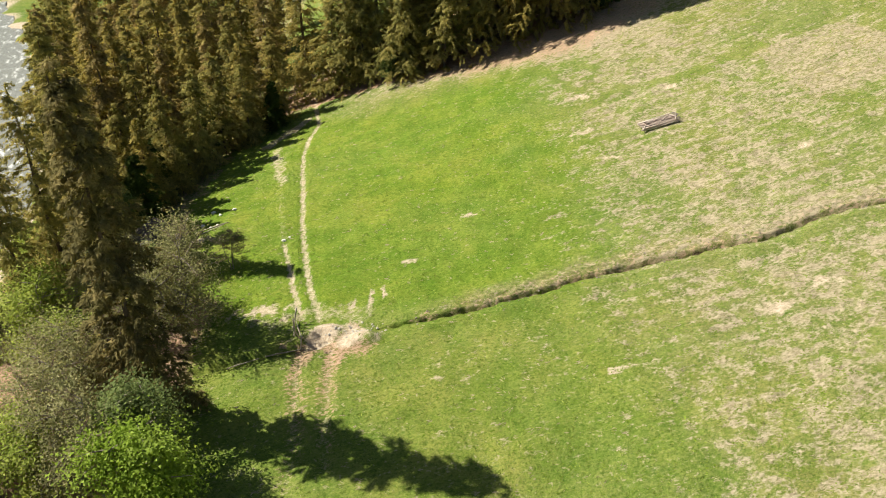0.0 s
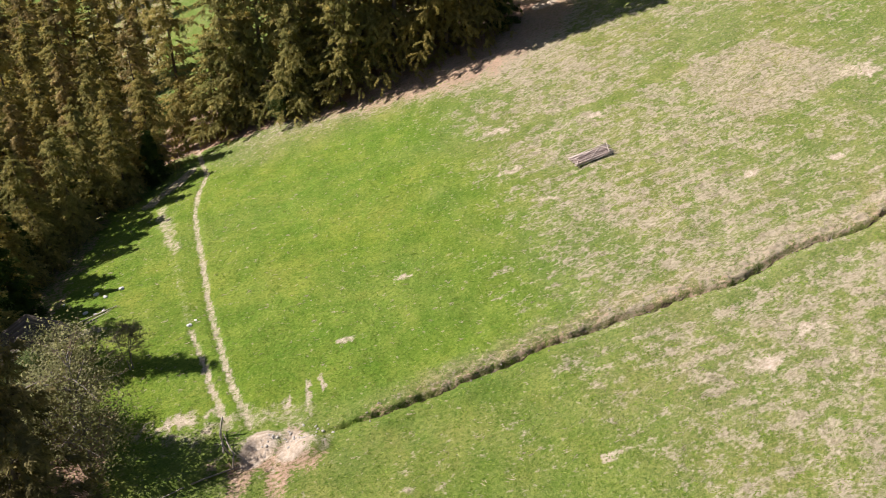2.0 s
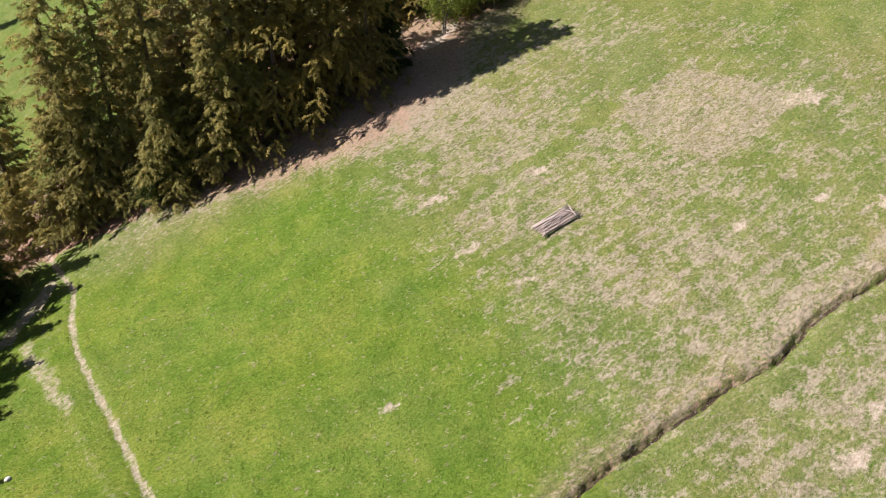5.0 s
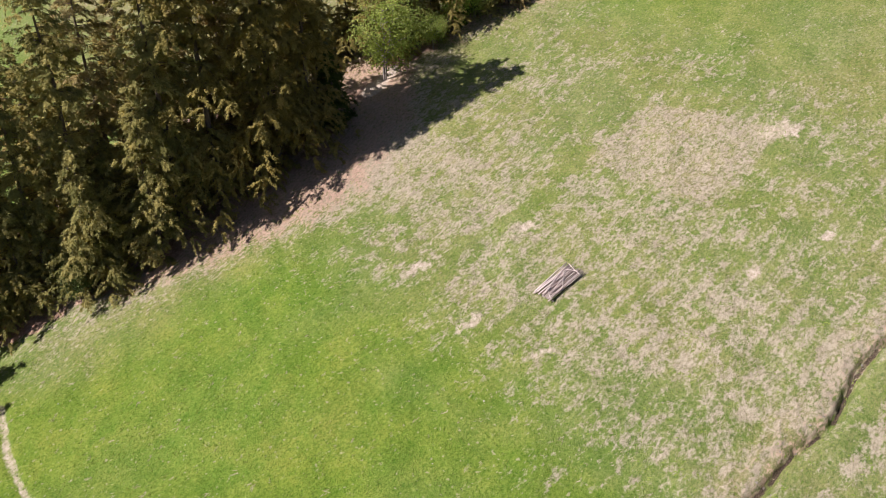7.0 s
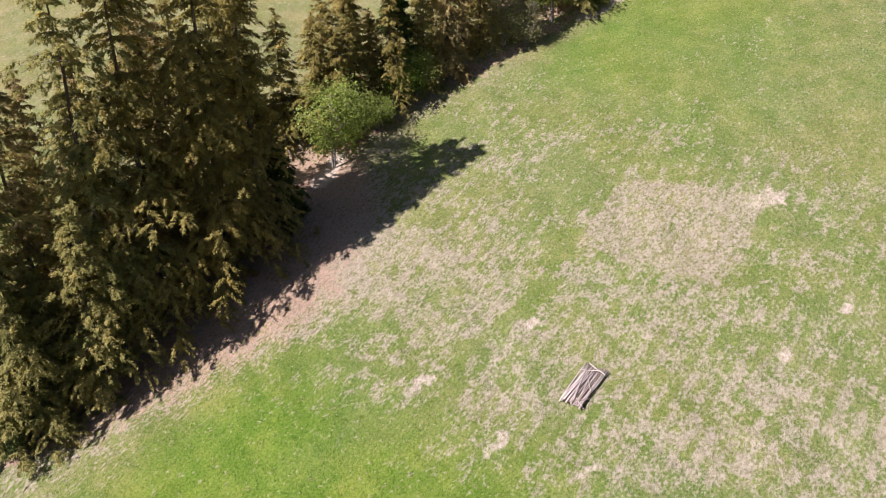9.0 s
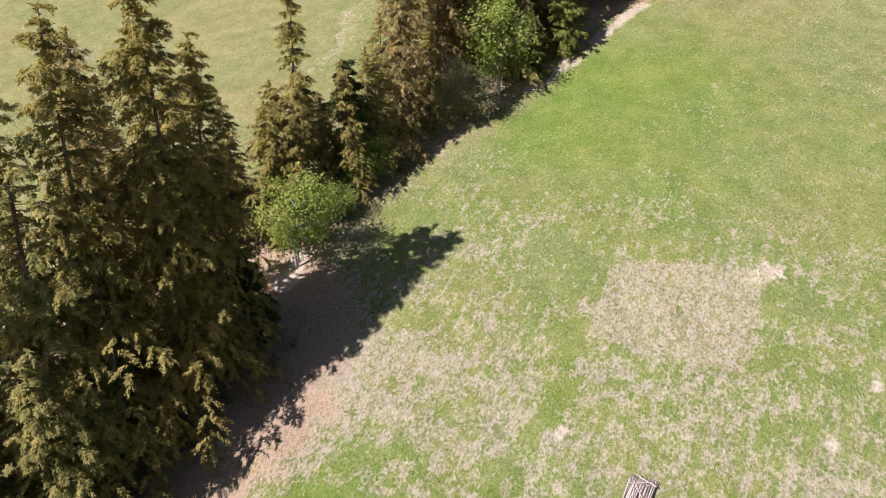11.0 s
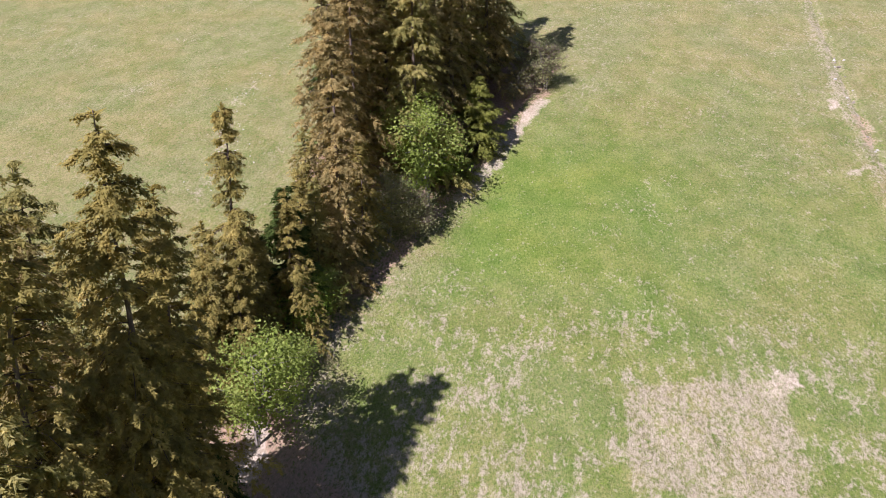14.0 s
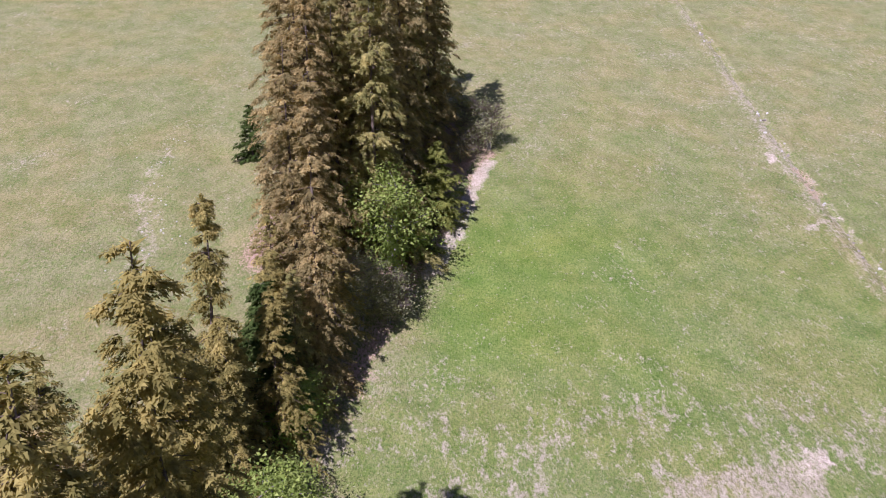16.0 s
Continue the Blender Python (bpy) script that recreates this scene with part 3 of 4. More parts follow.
def spruce(seed, h, r, needles, label, density=1.0, skirt=0.04, power=0.66, droop=0.5, spray=0.38, gaps=0.0, fan=14, thick=0.062):
    """A spruce: tapered trunk, whorls of drooping boughs, each with side twigs hung with needle sprays."""
    rng = np.random.RandomState(seed)
    tree = thing("spruce_tree", label, "tree", "spruces of the wood")
    verts, faces = [], []
    sway = [Vector((0.10 * math.sin(i * 1.3 + seed), 0.10 * math.cos(i * 1.7 + seed), h * i / 8 - 0.4 * (i == 0))) for i in range(9)]
    tube(sway, [0.0105 * h * (1 - i / 8.4) + 0.01 for i in range(9)], 7, verts, faces)
    whorl = 0.85 if h > 10 else 0.42
    n = int(h * (8.2 if h > 10 else 11) * density ** 0.5)
    level = np.sort(skirt + (0.975 - skirt) * rng.uniform(0, 1, n) ** 0.9)
    level = np.round(level * h / whorl) * whorl / h + rng.normal(0, 0.36 / h, n)
    az = rng.uniform(0, 6.28, n)
    reach = r * np.clip(1 - level, 0.01, 1) ** power * rng.uniform(0.4, 1.3, n) * (1 + 0.25 * np.sin(az * 2 + seed + 3 * level)) + 0.25
    reach *= step(level, -0.20, 0.09 + skirt) * (rng.uniform(0, 1, n) > gaps)
    P, A, S, Lg, W, T = [], [], [], [], [], []
    for i in range(n):
        L = reach[i]
        if L < 0.15:
            continue
        out = np.array([math.cos(az[i]), math.sin(az[i]), 0.0])
        fall = droop * rng.uniform(0.4, 1.2) * (1.3 - level[i])
        hue = rng.uniform(0.12, 0.72)
        twigs = max(5, int((2.4 + 1.75 * L) * density ** 0.7))
        for k in range(twigs):
            u = 1.0 if k == 0 else rng.uniform(0.02, 0.95)
            turn = 0.0 if k == 0 else (1 if k % 2 else -1) * rng.uniform(0.35, 1.1)
            c, s = math.cos(turn), math.sin(turn)
            d = np.array([out[0] * c - out[1] * s, out[1] * c + out[0] * s, 0.0])
            side = np.array([-d[1], d[0], 0.0])
            long = (0.27 if k else 0.36) * L * rng.uniform(0.5, 1.1) * (1.25 - 0.75 * u) + 0.32
            base = out * (u * L - (long * 0.6 if k == 0 else 0)) + UP * (level[i] * h + L * (0.14 * u - fall * u * u))
            m = int(long * fan * 1.9) + 6
            q = rng.uniform(0, 1, m) ** 0.9
            hang = rng.uniform(0.1, 0.9)
            p = base + d * (q * long)[:, None] - UP * (hang * long * q * q)[:, None] + rng.normal(0, 0.055, (m, 3))
            lateral = rng.choice([-1.0, 1.0], m) * rng.uniform(0.1, 0.95, m)
            axis = unit(d * rng.uniform(0.25, 0.9, m)[:, None] + side * lateral[:, None] - UP * rng.uniform(-0.05, 0.75 + 0.5 * droop, m)[:, None])
            facing = UP * 0.85 + d * 0.5 + rng.normal(0, 0.30, (m, 3))
            P.append(p)
            A.append(axis)
            S.append(unit(np.cross(axis, facing)))
            Lg.append(spray * rng.uniform(0.45, 1.2, m) * (1.1 - 0.4 * q))
            W.append(thick * rng.uniform(0.6, 1.4, m))
            T.append(np.full(m, hue + rng.uniform(-0.12, 0.30)) + rng.normal(0, 0.08, m))
        if rng.uniform() < 0.6:
            foot, end = Vector((0, 0, level[i] * h)), Vector(out * L * 0.85) + Vector((0, 0, level[i] * h - fall * L * 0.65))
            tube([foot, (foot + end) / 2 + Vector((0, 0, 0.1 * L)), end], [0.035, 0.025, 0.008], 3, verts, faces)
    m = 90
    z = h * (1 - 0.10 * rng.uniform(0, 1, m) ** 1.4)
    P.append(np.stack([rng.normal(0, 0.04, m), rng.normal(0, 0.04, m), z - 0.1], 1))
    A.append(unit(np.stack([rng.normal(0, 1, m), rng.normal(0, 1, m), rng.uniform(0.0, 1.2, m)], 1)))
    S.append(unit(np.cross(A[-1], rng.normal(0, 1, (m, 3)))))
    Lg.append(0.15 + 0.30 * rng.uniform(0, 1, m) + 0.25 * (h - z) / h * 10 * 0.4)
    W.append(np.full(m, 0.06))
    T.append(rng.uniform(0.2, 0.8, m))
    part("trunk", mesh_object("trunk", verts, faces, BARK, True), tree)
    crown_object(tree, needles, P, A, S, Lg, W, T)
    return tree


def leafy(seed, h, r, leaves, label, name="leafy_tree", count=4200, leaf=0.17, stems=1, bark=GREYBARK, low=0.25, clumps=46, twigs=0, limb=0.045):
    """A broadleaf tree or shrub: stems, limbs and loose clumps of small leaves, or bare twigs."""
    rng = np.random.RandomState(seed)
    tree = thing(name, label, "shrub" if "shrub" in name else "tree", "broadleaf trees at the wood's edge")
    verts, faces, ends = [], [], []
    for s in range(stems):
        a = rng.uniform(0, 6.28)
        lean = 0.0 if stems == 1 else rng.uniform(0.15, 0.5) * r
        top = Vector((math.cos(a) * lean, math.sin(a) * lean, h * rng.uniform(0.78, 0.95)))
        mid = top * 0.5 + Vector((rng.normal(0, 0.12), rng.normal(0, 0.12), 0))
        stem = [Vector((math.cos(a) * 0.12 * (stems > 1), math.sin(a) * 0.12 * (stems > 1), -0.3)), top * 0.22, mid, top]
        k = 0.016 * h / stems ** 0.4
        tube(stem, [k * 1.3, k, k * 0.65, 0.015], 6, verts, faces)
        for b in range(int(clumps / stems)):
            u = rng.uniform(low, 1.0)
            foot = stem[1].lerp(mid, min(u * 2, 1)) if u < 0.5 else mid.lerp(top, u * 2 - 1)
            az, reach = rng.uniform(0, 6.28), r * rng.uniform(0.45, 1.1) * math.sin(3.14 * (0.18 + 0.72 * u)) ** 0.7
            end = foot + Vector((math.cos(az) * reach, math.sin(az) * reach, reach * rng.uniform(-0.1, 0.6)))
            tube([foot, foot.lerp(end, 0.5) + Vector((0, 0, 0.06 * reach)), end], [limb, limb * 0.62, 0.008], 4, verts, faces)
            ends.append((foot, end))
    P, A, S, Lg, W, T = [], [], [], [], [], []
    each = max(4, count // len(ends))
    for foot, end in ends:
        m = int(each * rng.uniform(0.4, 1.7))
        u = rng.uniform(0.35, 1.12, m)
        size = 0.13 * r + 0.12
        p = np.array(foot)[None] * (1 - u)[:, None] + np.array(end)[None] * u[:, None] + rng.normal(0, size, (m, 3))
        axis = unit(rng.normal(0, 1, (m, 3)) * np.array([1, 1, 0.6]))
        away = unit(p - np.array([0, 0, 0.45 * h]))
        facing = away + np.array([0, 0, 0.5]) + rng.normal(0, 0.5, (m, 3))
        P.append(p), A.append(axis), S.append(unit(np.cross(axis, facing)))
        Lg.append(leaf * rng.uniform(0.6, 1.4, m)), W.append(leaf * 0.42 * rng.uniform(0.6, 1.4, m))
        T.append(rng.uniform(0.1, 0.9) + rng.normal(0, 0.12, m))
    part("trunk", mesh_object("trunk", verts, faces, bark, True), tree)
    crown_object(tree, leaves, P, A, S, Lg, W, T)
    if twigs:
        P, A, S, Lg, W = [], [], [], [], []
        for foot, end in ends:
            m = max(3, twigs // len(ends))
            u = rng.uniform(0.2, 1.05, m)
            p = np.array(foot)[None] * (1 - u)[:, None] + np.array(end)[None] * u[:, None]
            axis = unit(unit(np.array(end - foot)[None] * np.ones((m, 1))) + rng.normal(0, 0.55, (m, 3)) + np.array([0, 0, 0.5]))
            P.append(p), A.append(axis), S.append(unit(np.cross(axis, rng.normal(0, 1, (m, 3)))))
            Lg.append(rng.uniform(0.4, 1.1, m) * (0.35 + 0.12 * r)), W.append(np.full(m, 0.011))
        v, f = sprays(np.concatenate(P), np.concatenate(A), np.concatenate(S), np.concatenate(Lg), np.concatenate(W))
        part("brushwood", mesh_object("brushwood", v, f, TWIGS), tree, "bare grey twigs")
    return tree


STOCK = {}


def plant(kind, x, y, h, turn=None):
    """Stands a tree of a kind at x, y, h metres tall; the first of each kind is the built one itself."""
    tree, tall, used = STOCK[kind]
    turn = (x * 37.7 + y * 91.3) % 360 if turn is None else turn
    k = h / tall
    m = pose(x, y, float(ground_z(x, y)) - 0.15, 0, 0, turn) @ Matrix.Diagonal((k ** 0.8, k ** 0.8, k, 1))
    if used:
        tree = copy_thing(tree, m @ Matrix.Diagonal([1 / v for v in tree.scale] + [1]))
    else:
        tree.matrix_basis = m
        STOCK[kind][2] = True
    return tree


STOCK["olive"] = [spruce(1, 26, 4.6, OLIVE, "tall olive-green spruce with drooping branches", 1.15, fan=20, thick=0.046, spray=0.32), 26, False]
STOCK["olive_b"] = [spruce(2, 26, 4.2, OLIVE, "tall olive-green spruce with a ragged crown", 1.1, 0.08, 0.6, 0.65, gaps=0.1, fan=18, thick=0.05, spray=0.34), 26, False]
STOCK["brown"] = [spruce(3, 26, 4.3, BROWN, "tall brownish spruce heavy with cones", 1.1, 0.05, 0.62, 0.6, fan=18, thick=0.05, spray=0.34), 26, False]
STOCK["brown_b"] = [spruce(4, 25, 3.5, BROWN, "slender brown-tinged spruce with hanging twigs", 1.1, 0.1, 0.55, 0.75, gaps=0.14, fan=18, thick=0.05, spray=0.31), 25, False]
STOCK["narrow"] = [spruce(5, 20, 2.5, YELLOW, "thin yellowish spruce with a sparse top", 1.3, 0.1, 0.75, 0.6, 0.32, gaps=0.05, fan=20, thick=0.046), 20, False]
STOCK["young"] = [spruce(6, 8, 2.2, FRESH, "young dense green spruce reaching the ground", 1.7, 0.0, 0.85, 0.25, 0.4), 8, False]
STOCK["young_y"] = [spruce(18, 8, 2.9, YOUNGYELLOW, "young dense yellow-green spruce reaching the ground", 2.3, 0.0, 0.8, 0.15, 0.30, fan=18, thick=0.05), 8, False]
STOCK["slim"] = [spruce(24, 24, 2.2, BROWN, "slim brown-olive spruce hung with short twigs", 1.4, 0.03, 0.5, 0.7, 0.28, fan=22, thick=0.05), 24, False]
STOCK["near"] = [spruce(21, 15, 3.4, OLIVE, "broad olive spruce with short hanging twigs", 1.5, 0.03, 0.7, 0.45, 0.25, gaps=0.04, fan=26, thick=0.046), 15, False]
STOCK["near_y"] = [spruce(22, 14, 3.0, YELLOW, "broad yellow-olive spruce beside the meadow", 1.5, 0.03, 0.7, 0.45, 0.25, gaps=0.03, fan=26, thick=0.046), 14, False]
STOCK["fine"] = [spruce(23, 26, 4.5, YELLOW, "tall olive-yellow spruce at the meadow's edge", 1.4, 0.03, 0.66, 0.55, 0.27, gaps=0.02, fan=24, thick=0.052), 26, False]
STOCK["yellow"] = [spruce(7, 22, 3.8, YELLOW, "sunlit yellow-green spruce at the wood's edge", 1.1, 0.03, 0.65, 0.6, fan=18, thick=0.05, spray=0.32), 22, False]
STOCK["back"] = [spruce(8, 24, 3.5, OLIVE, "olive spruce standing deep in the wood", 0.8, 0.0, spray=0.5, fan=8, thick=0.085), 24, False]
STOCK["back_b"] = [spruce(9, 24, 3.1, BROWN, "brownish spruce standing deep in the wood", 0.8, 0.0, 0.7, 0.6, spray=0.5, fan=8, thick=0.085), 24, False]
STOCK["back_c"] = [spruce(10, 20, 3.0, YELLOW, "yellow-green spruce on the valley slope", 0.8, 0.0, 0.75, 0.6, spray=0.5, fan=8, thick=0.085), 20, False]
STOCK["column"] = [spruce(17, 22, 2.6, DARKOLIVE, "slim dark olive spruce at the foot of the meadow", 1.6, 0.0, 0.5, 0.7, fan=18, thick=0.055), 22, False]
STOCK["spring"] = [leafy(11, 7, 3.1, SPRING, "small tree with bright fresh spring leaves", count=5600, leaf=0.19, stems=2, low=0.10, clumps=34), 7, False]
STOCK["spring_b"] = [leafy(12, 6, 2.5, BRIGHT, "bushy young tree in fresh green leaf", count=11000, leaf=0.15, stems=3, low=0.05, clumps=60), 6, False]
STOCK["grey"] = [leafy(13, 9, 3.2, GREYLEAF, "grey-green tree just coming into leaf", count=10500, leaf=0.14, stems=3, low=0.1, clumps=60, twigs=2600), 9, False]
STOCK["shrub"] = [leafy(14, 4, 2.0, GREYLEAF, "half-bare grey shrub at the wood's edge", "grey_shrub", count=2600, leaf=0.13, stems=7, low=0.0, clumps=56, twigs=3200, limb=0.022), 4, False]
STOCK["bare"] = [leafy(16, 6, 1.9, GREYLEAF, "slender leaning sapling with almost bare twigs", count=1500, leaf=0.11, stems=4, low=0.2, clumps=48, twigs=2600, limb=0.012), 6, False]
STOCK["dark"] = [leafy(15, 8, 2.4, MIDLEAF, "mid-green broadleaf tree with dense crown", count=10000, leaf=0.16, stems=2, low=0.05, clumps=64), 8, False]

# the wood's front row along the meadow
FRONT = [("olive", -17.8, 103, 24), ("olive", -11.5, 97.6, 25), ("olive_b", -7.6, 98.0, 26), ("olive", -3.6, 96.8, 27), ("brown_b", -0.5, 98.6, 25), ("olive_b", 3.6, 95.6, 29), ("near", 0.6, 92.6, 15), ("near", -4.2, 94.0, 13), ("dark", -6.2, 94.4, 4.6),
         ("fine", 7.2, 95.4, 30.0), ("brown", 10.5, 98.5, 27), ("fine", 12.9, 94.8, 29.6), ("fine", 16.8, 95.6, 24), ("near", 23.8, 111.0, 19.5), ("olive", 19.0, 97.6, 11), ("young", 19.5, 95.9, 7), ("near", 22.6, 106.0, 17), ("near", 26.6, 104.6, 13), ("olive", 12.0, 103, 20), ("back", 18, 108, 18), ("near", -13.4, 98.6, 13), ("near", -9.6, 97.2, 12), ("near", -1.6, 96.4, 12)]
# the mixed strip that climbs the hill
STRIP = [("spring", 26.3, 98.6, 8.4), ("narrow", 31.7, 102.0, 20.5), ("near_y", 32.4, 102.0, 12.0), ("near_y", 29.4, 100.8, 10.5), ("near_y", 34.6, 102.0, 9.5), ("near_y", 28.2, 102.4, 12.5), ("young", 37.6, 101.2, 11), ("spring_b", 36.8, 100.0, 5.4), ("near_y", 30.2, 103.6, 13), ("yellow", 35.2, 99.8, 13), ("olive", 39.8, 99.8, 11), ("yellow", 47.4, 99.0, 11), ("slim", 42.2, 98.8, 23), ("brown", 48.4, 102.2, 23),
         ("spring", 32.6, 98.8, 3.8), ("shrub", 50.6, 95.4, 4.6), ("grey", 49.4, 97.4, 7), ("yellow", 40.8, 101.6, 11), ("olive", 45.0, 103, 12), ("spring", 38.4, 99.4, 5.2), ("brown_b", 36.0, 103.5, 9), ("spring", 55.2, 95.6, 10.5), ("brown_b", 53.2, 101.8, 26), ("olive", 58.5, 97.8, 26), ("brown", 63.5, 98.5, 27)]
CLUMP = [("young_y", 65.0, 93.1, 8.4), ("young_y", 60.0, 94.6, 6.4), ("brown_b", 68.5, 97.0, 27), ("olive_b", 73.5, 97.2, 26), ("brown", 78.5, 95.6, 26), ("brown", 57.5, 104.0, 27), ("brown_b", 62.5, 106, 26), ("olive", 70.5, 102.5, 27), ("brown", 77, 101.5, 27),
         ("olive_b", 83.5, 95.5, 24), ("shrub", 81.8, 89.0, 6.0), ("shrub", 78.2, 92.2, 4.0), ("shrub", 70.6, 93.6, 3.4), ("young", 75, 115, 6), ("shrub", 84.5, 91.5, 4.5), ("brown_b", 86, 99.5, 24)]
# trees and shrubs at the foot of the meadow
FOOT = [("column", -18.0, 36.0, 22.5), ("dark", -16.4, 31.4, 7.5), ("spring_b", -15.2, 27.6, 6.8), ("grey", -18.2, 29.0, 7.5), ("grey", -18.0, 43.8, 9.5), ("bare", -17.2, 53.8, 4.2), ("olive", -29.8, 58.2, 22), ("olive", -29.6, 46.2, 15.5), ("grey", -20.6, 48.2, 5.6),
        ("grey", -23.5, 36.7, 7.5), ("shrub", -21.8, 39.4, 5.5), ("grey", -22.0, 32.2, 8), ("spring", -21.3, 28.6, 6), ("olive_b", -28.5, 50.0, 18.5), ("olive", -36.0, 57.5, 15), ("grey", -24.0, 46.5, 7), ("dark", -29, 62.5, 6),
        ("yellow", -32.4, 60, 17), ("olive", -22.8, 87.5, 10), ("young", -20.2, 90.5, 6), ("shrub", -19.6, 47.6, 5), ("olive", -25.5, 94, 14), ("brown_b", -22.0, 99.5, 16), ("near", -20.4, 93.6, 12), ("near", -23.2, 90.2, 13), ("near", -25.6, 86.0, 13), ("near", -26.6, 81.5, 12), ("near", -28.8, 76.5, 12), ("near", -31.2, 71.5, 12)]
STRIP, CLUMP = [[(kind, x, y - 1.1, h) for kind, x, y, h in row] for row in (STRIP, CLUMP)]
for row in (FRONT, STRIP, CLUMP, FOOT):
    for kind, x, y, h in row:
        plant(kind, x, y, h)

# the depth of the woods, planted at random but never too close
rng = random.Random(7)
stand = [(x, y) for row in (FRONT, STRIP, CLUMP, FOOT) for _, x, y, _ in row]


def fill(count, where, kinds, tall, gap):
    done = 0
    for _ in range(count * 30):
        x, y, *depth = where()
        if all((x - a) ** 2 + (y - b) ** 2 > gap * gap for a, b in stand):
            stand.append((x, y))
            plant(rng.choice(kinds), x, y, rng.uniform(*tall) if not depth else min(rng.uniform(*tall), rng.uniform(8, 12) + 1.3 * depth[0]))
            done += 1
            if done == count:
                break


def behind_front():
    x = rng.uniform(-13, 9)
    return x, rng.uniform(98.5, 111)


def valley_wood():
    y = rng.uniform(56, 138)
    edge = np.interp(y, [50, 64, 73, 84, 95, 104, 140], [-29, -28.5, -27.5, -26, -23.5, -22.5, -25])
    depth = rng.uniform(0.3, 21)
    return max(float(edge) - depth, -0.5 * y - 1), y, depth


fill(15, behind_front, ["back", "back_b"], (14, 20), 3.6)
fill(48, valley_wood, ["back", "back_c", "back", "back_c", "back_b"], (18, 26), 3.6)


def far_valley():
    y = rng.uniform(100, 160)
    return rng.uniform(-0.49 * y, -26 - 0.1 * y), y


fill(22, far_valley, ["back", "back_b", "back_c"], (16, 23), 3.8)
fill(4, lambda: (rng.uniform(62, 70), rng.uniform(174, 182)), ["back", "back_b"], (10, 14), 3.0)
fill(10, lambda: (rng.uniform(-72, -26), rng.uniform(150, 178)), ["back", "back_b", "back_c"], (16, 24), 4.5)
fill(7, lambda: (rng.uniform(59, 86), rng.uniform(96.5, 106)), ["brown", "brown_b", "brown", "olive_b"], (23, 27), 3.6)
fill(16, lambda: (rng.uniform(-33, -21), rng.uniform(28, 56)), ["grey", "shrub", "grey", "dark", "spring"], (4, 8), 2.3)
fill(14, lambda: (rng.uniform(-31, -27.5), rng.uniform(64, 92)), ["near", "young", "near", "young"], (5, 8), 2.2)
fill(10, lambda: (rng.uniform(-14, 18), rng.uniform(96.5, 100)), ["shrub", "young", "spring", "shrub"], (2.5, 4.5), 1.8)


# ---- stack of hay-drying poles on the meadow ----
def pole(length, radius, bend, seed):
    r = random.Random(seed)
    verts, faces = [], []
    pts = [Vector((length * (i / 5 - 0.5), bend * math.sin(3.14 * i / 5) + r.uniform(-0.01, 0.01), 0.4 * bend * math.sin(2 * 3.14 * i / 5))) for i in range(6)]
    tube(pts, [radius * (1.1 - 0.07 * i) for i in range(6)], 6, verts, faces)
    ob = mesh_object("pole", verts, faces + [], POLEWOOD, True)
    bm = bmesh.new()
    bm.from_mesh(ob.data)
    bmesh.ops.holes_fill(bm, edges=[e for e in bm.edges if e.is_boundary], sides=8)
    bm.to_mesh(ob.data)
    bm.free()
    return ob


def pole_stack(x, y, turn):
    stack = thing("pole_stack", "weathered grey wooden poles stacked in a heap on the meadow", "pole stack")
    z = float(slope(x, y))
    up_x, up_y = float(slope(x + 1, y)) - z, float(slope(x, y + 1)) - z
    normal = Vector((-up_x, -up_y, 1)).normalized()
    along = Vector((math.cos(turn), math.sin(turn), 0))
    along = (along - normal * along.dot(normal)).normalized()
    m = Matrix((along, normal.cross(along), normal)).transposed().to_4x4()
    m.translation = (x, y, z + 0.02)
    stack.matrix_basis = m
    r = random.Random(5)
    for i in range(34):
        layer = i // 12
        ob = pole(r.uniform(2.9, 3.5), r.uniform(0.028, 0.044), r.uniform(-0.04, 0.04), 50 + i)
        part("pole", ob, stack)
        ob.matrix_basis = pose(r.uniform(-0.12, 0.12), (i % 12 - 5.5) * (0.134 - 0.006 * layer) + r.uniform(-0.05, 0.05), 0.12 + layer * 0.085, r.uniform(0, 360), r.uniform(-1.5, 1.5), r.gauss(0, 1.3 + 1.4 * layer))
    for i, (px, py, pz, length, turn_i) in enumerate(((-1.45, 0, 0.04, 1.7, 88), (1.4, 0, 0.04, 1.7, 93), (1.15, 0.1, 0.40, 1.5, 112), (1.45, -0.2, 0.37, 1.4, 74), (-1.2, -0.5, 0.40, 1.1, 128), (-1.35, -0.45, 0.37, 0.9, 58), (0.35, -0.2, 0.40, 1.7, 38), (-0.3, 0.1, 0.42, 2.4, 12))):
        ob = pole(length, 0.035, 0.03, 90 + i)
        part("pole", ob, stack)
        ob.matrix_basis = pose(px, py, pz, 0, r.uniform(-3, 3), turn_i)
    return stack


pole_stack(19.2, 65.0, radians(5))


# ---- hut half hidden by the trees ----
def slab(sx, sy, sz, bevel=0.012):
    bm = bmesh.new()
    bmesh.ops.create_cube(bm, size=1)
    bmesh.ops.scale(bm, vec=(sx, sy, sz), verts=bm.verts)
    bmesh.ops.bevel(bm, geom=bm.edges, offset=min(bevel, sx / 4, sy / 4, sz / 4), segments=1, affect="EDGES")
    return bm


def piece(name, bm, material, parent, m, label=""):
    me = bpy.data.meshes.new(name)
    bm.to_mesh(me)
    bm.free()
    me.materials.append(material)
    ob = new(name, me)
    ob.parent = parent
    ob.matrix_basis = m
    return tagged(ob, label)


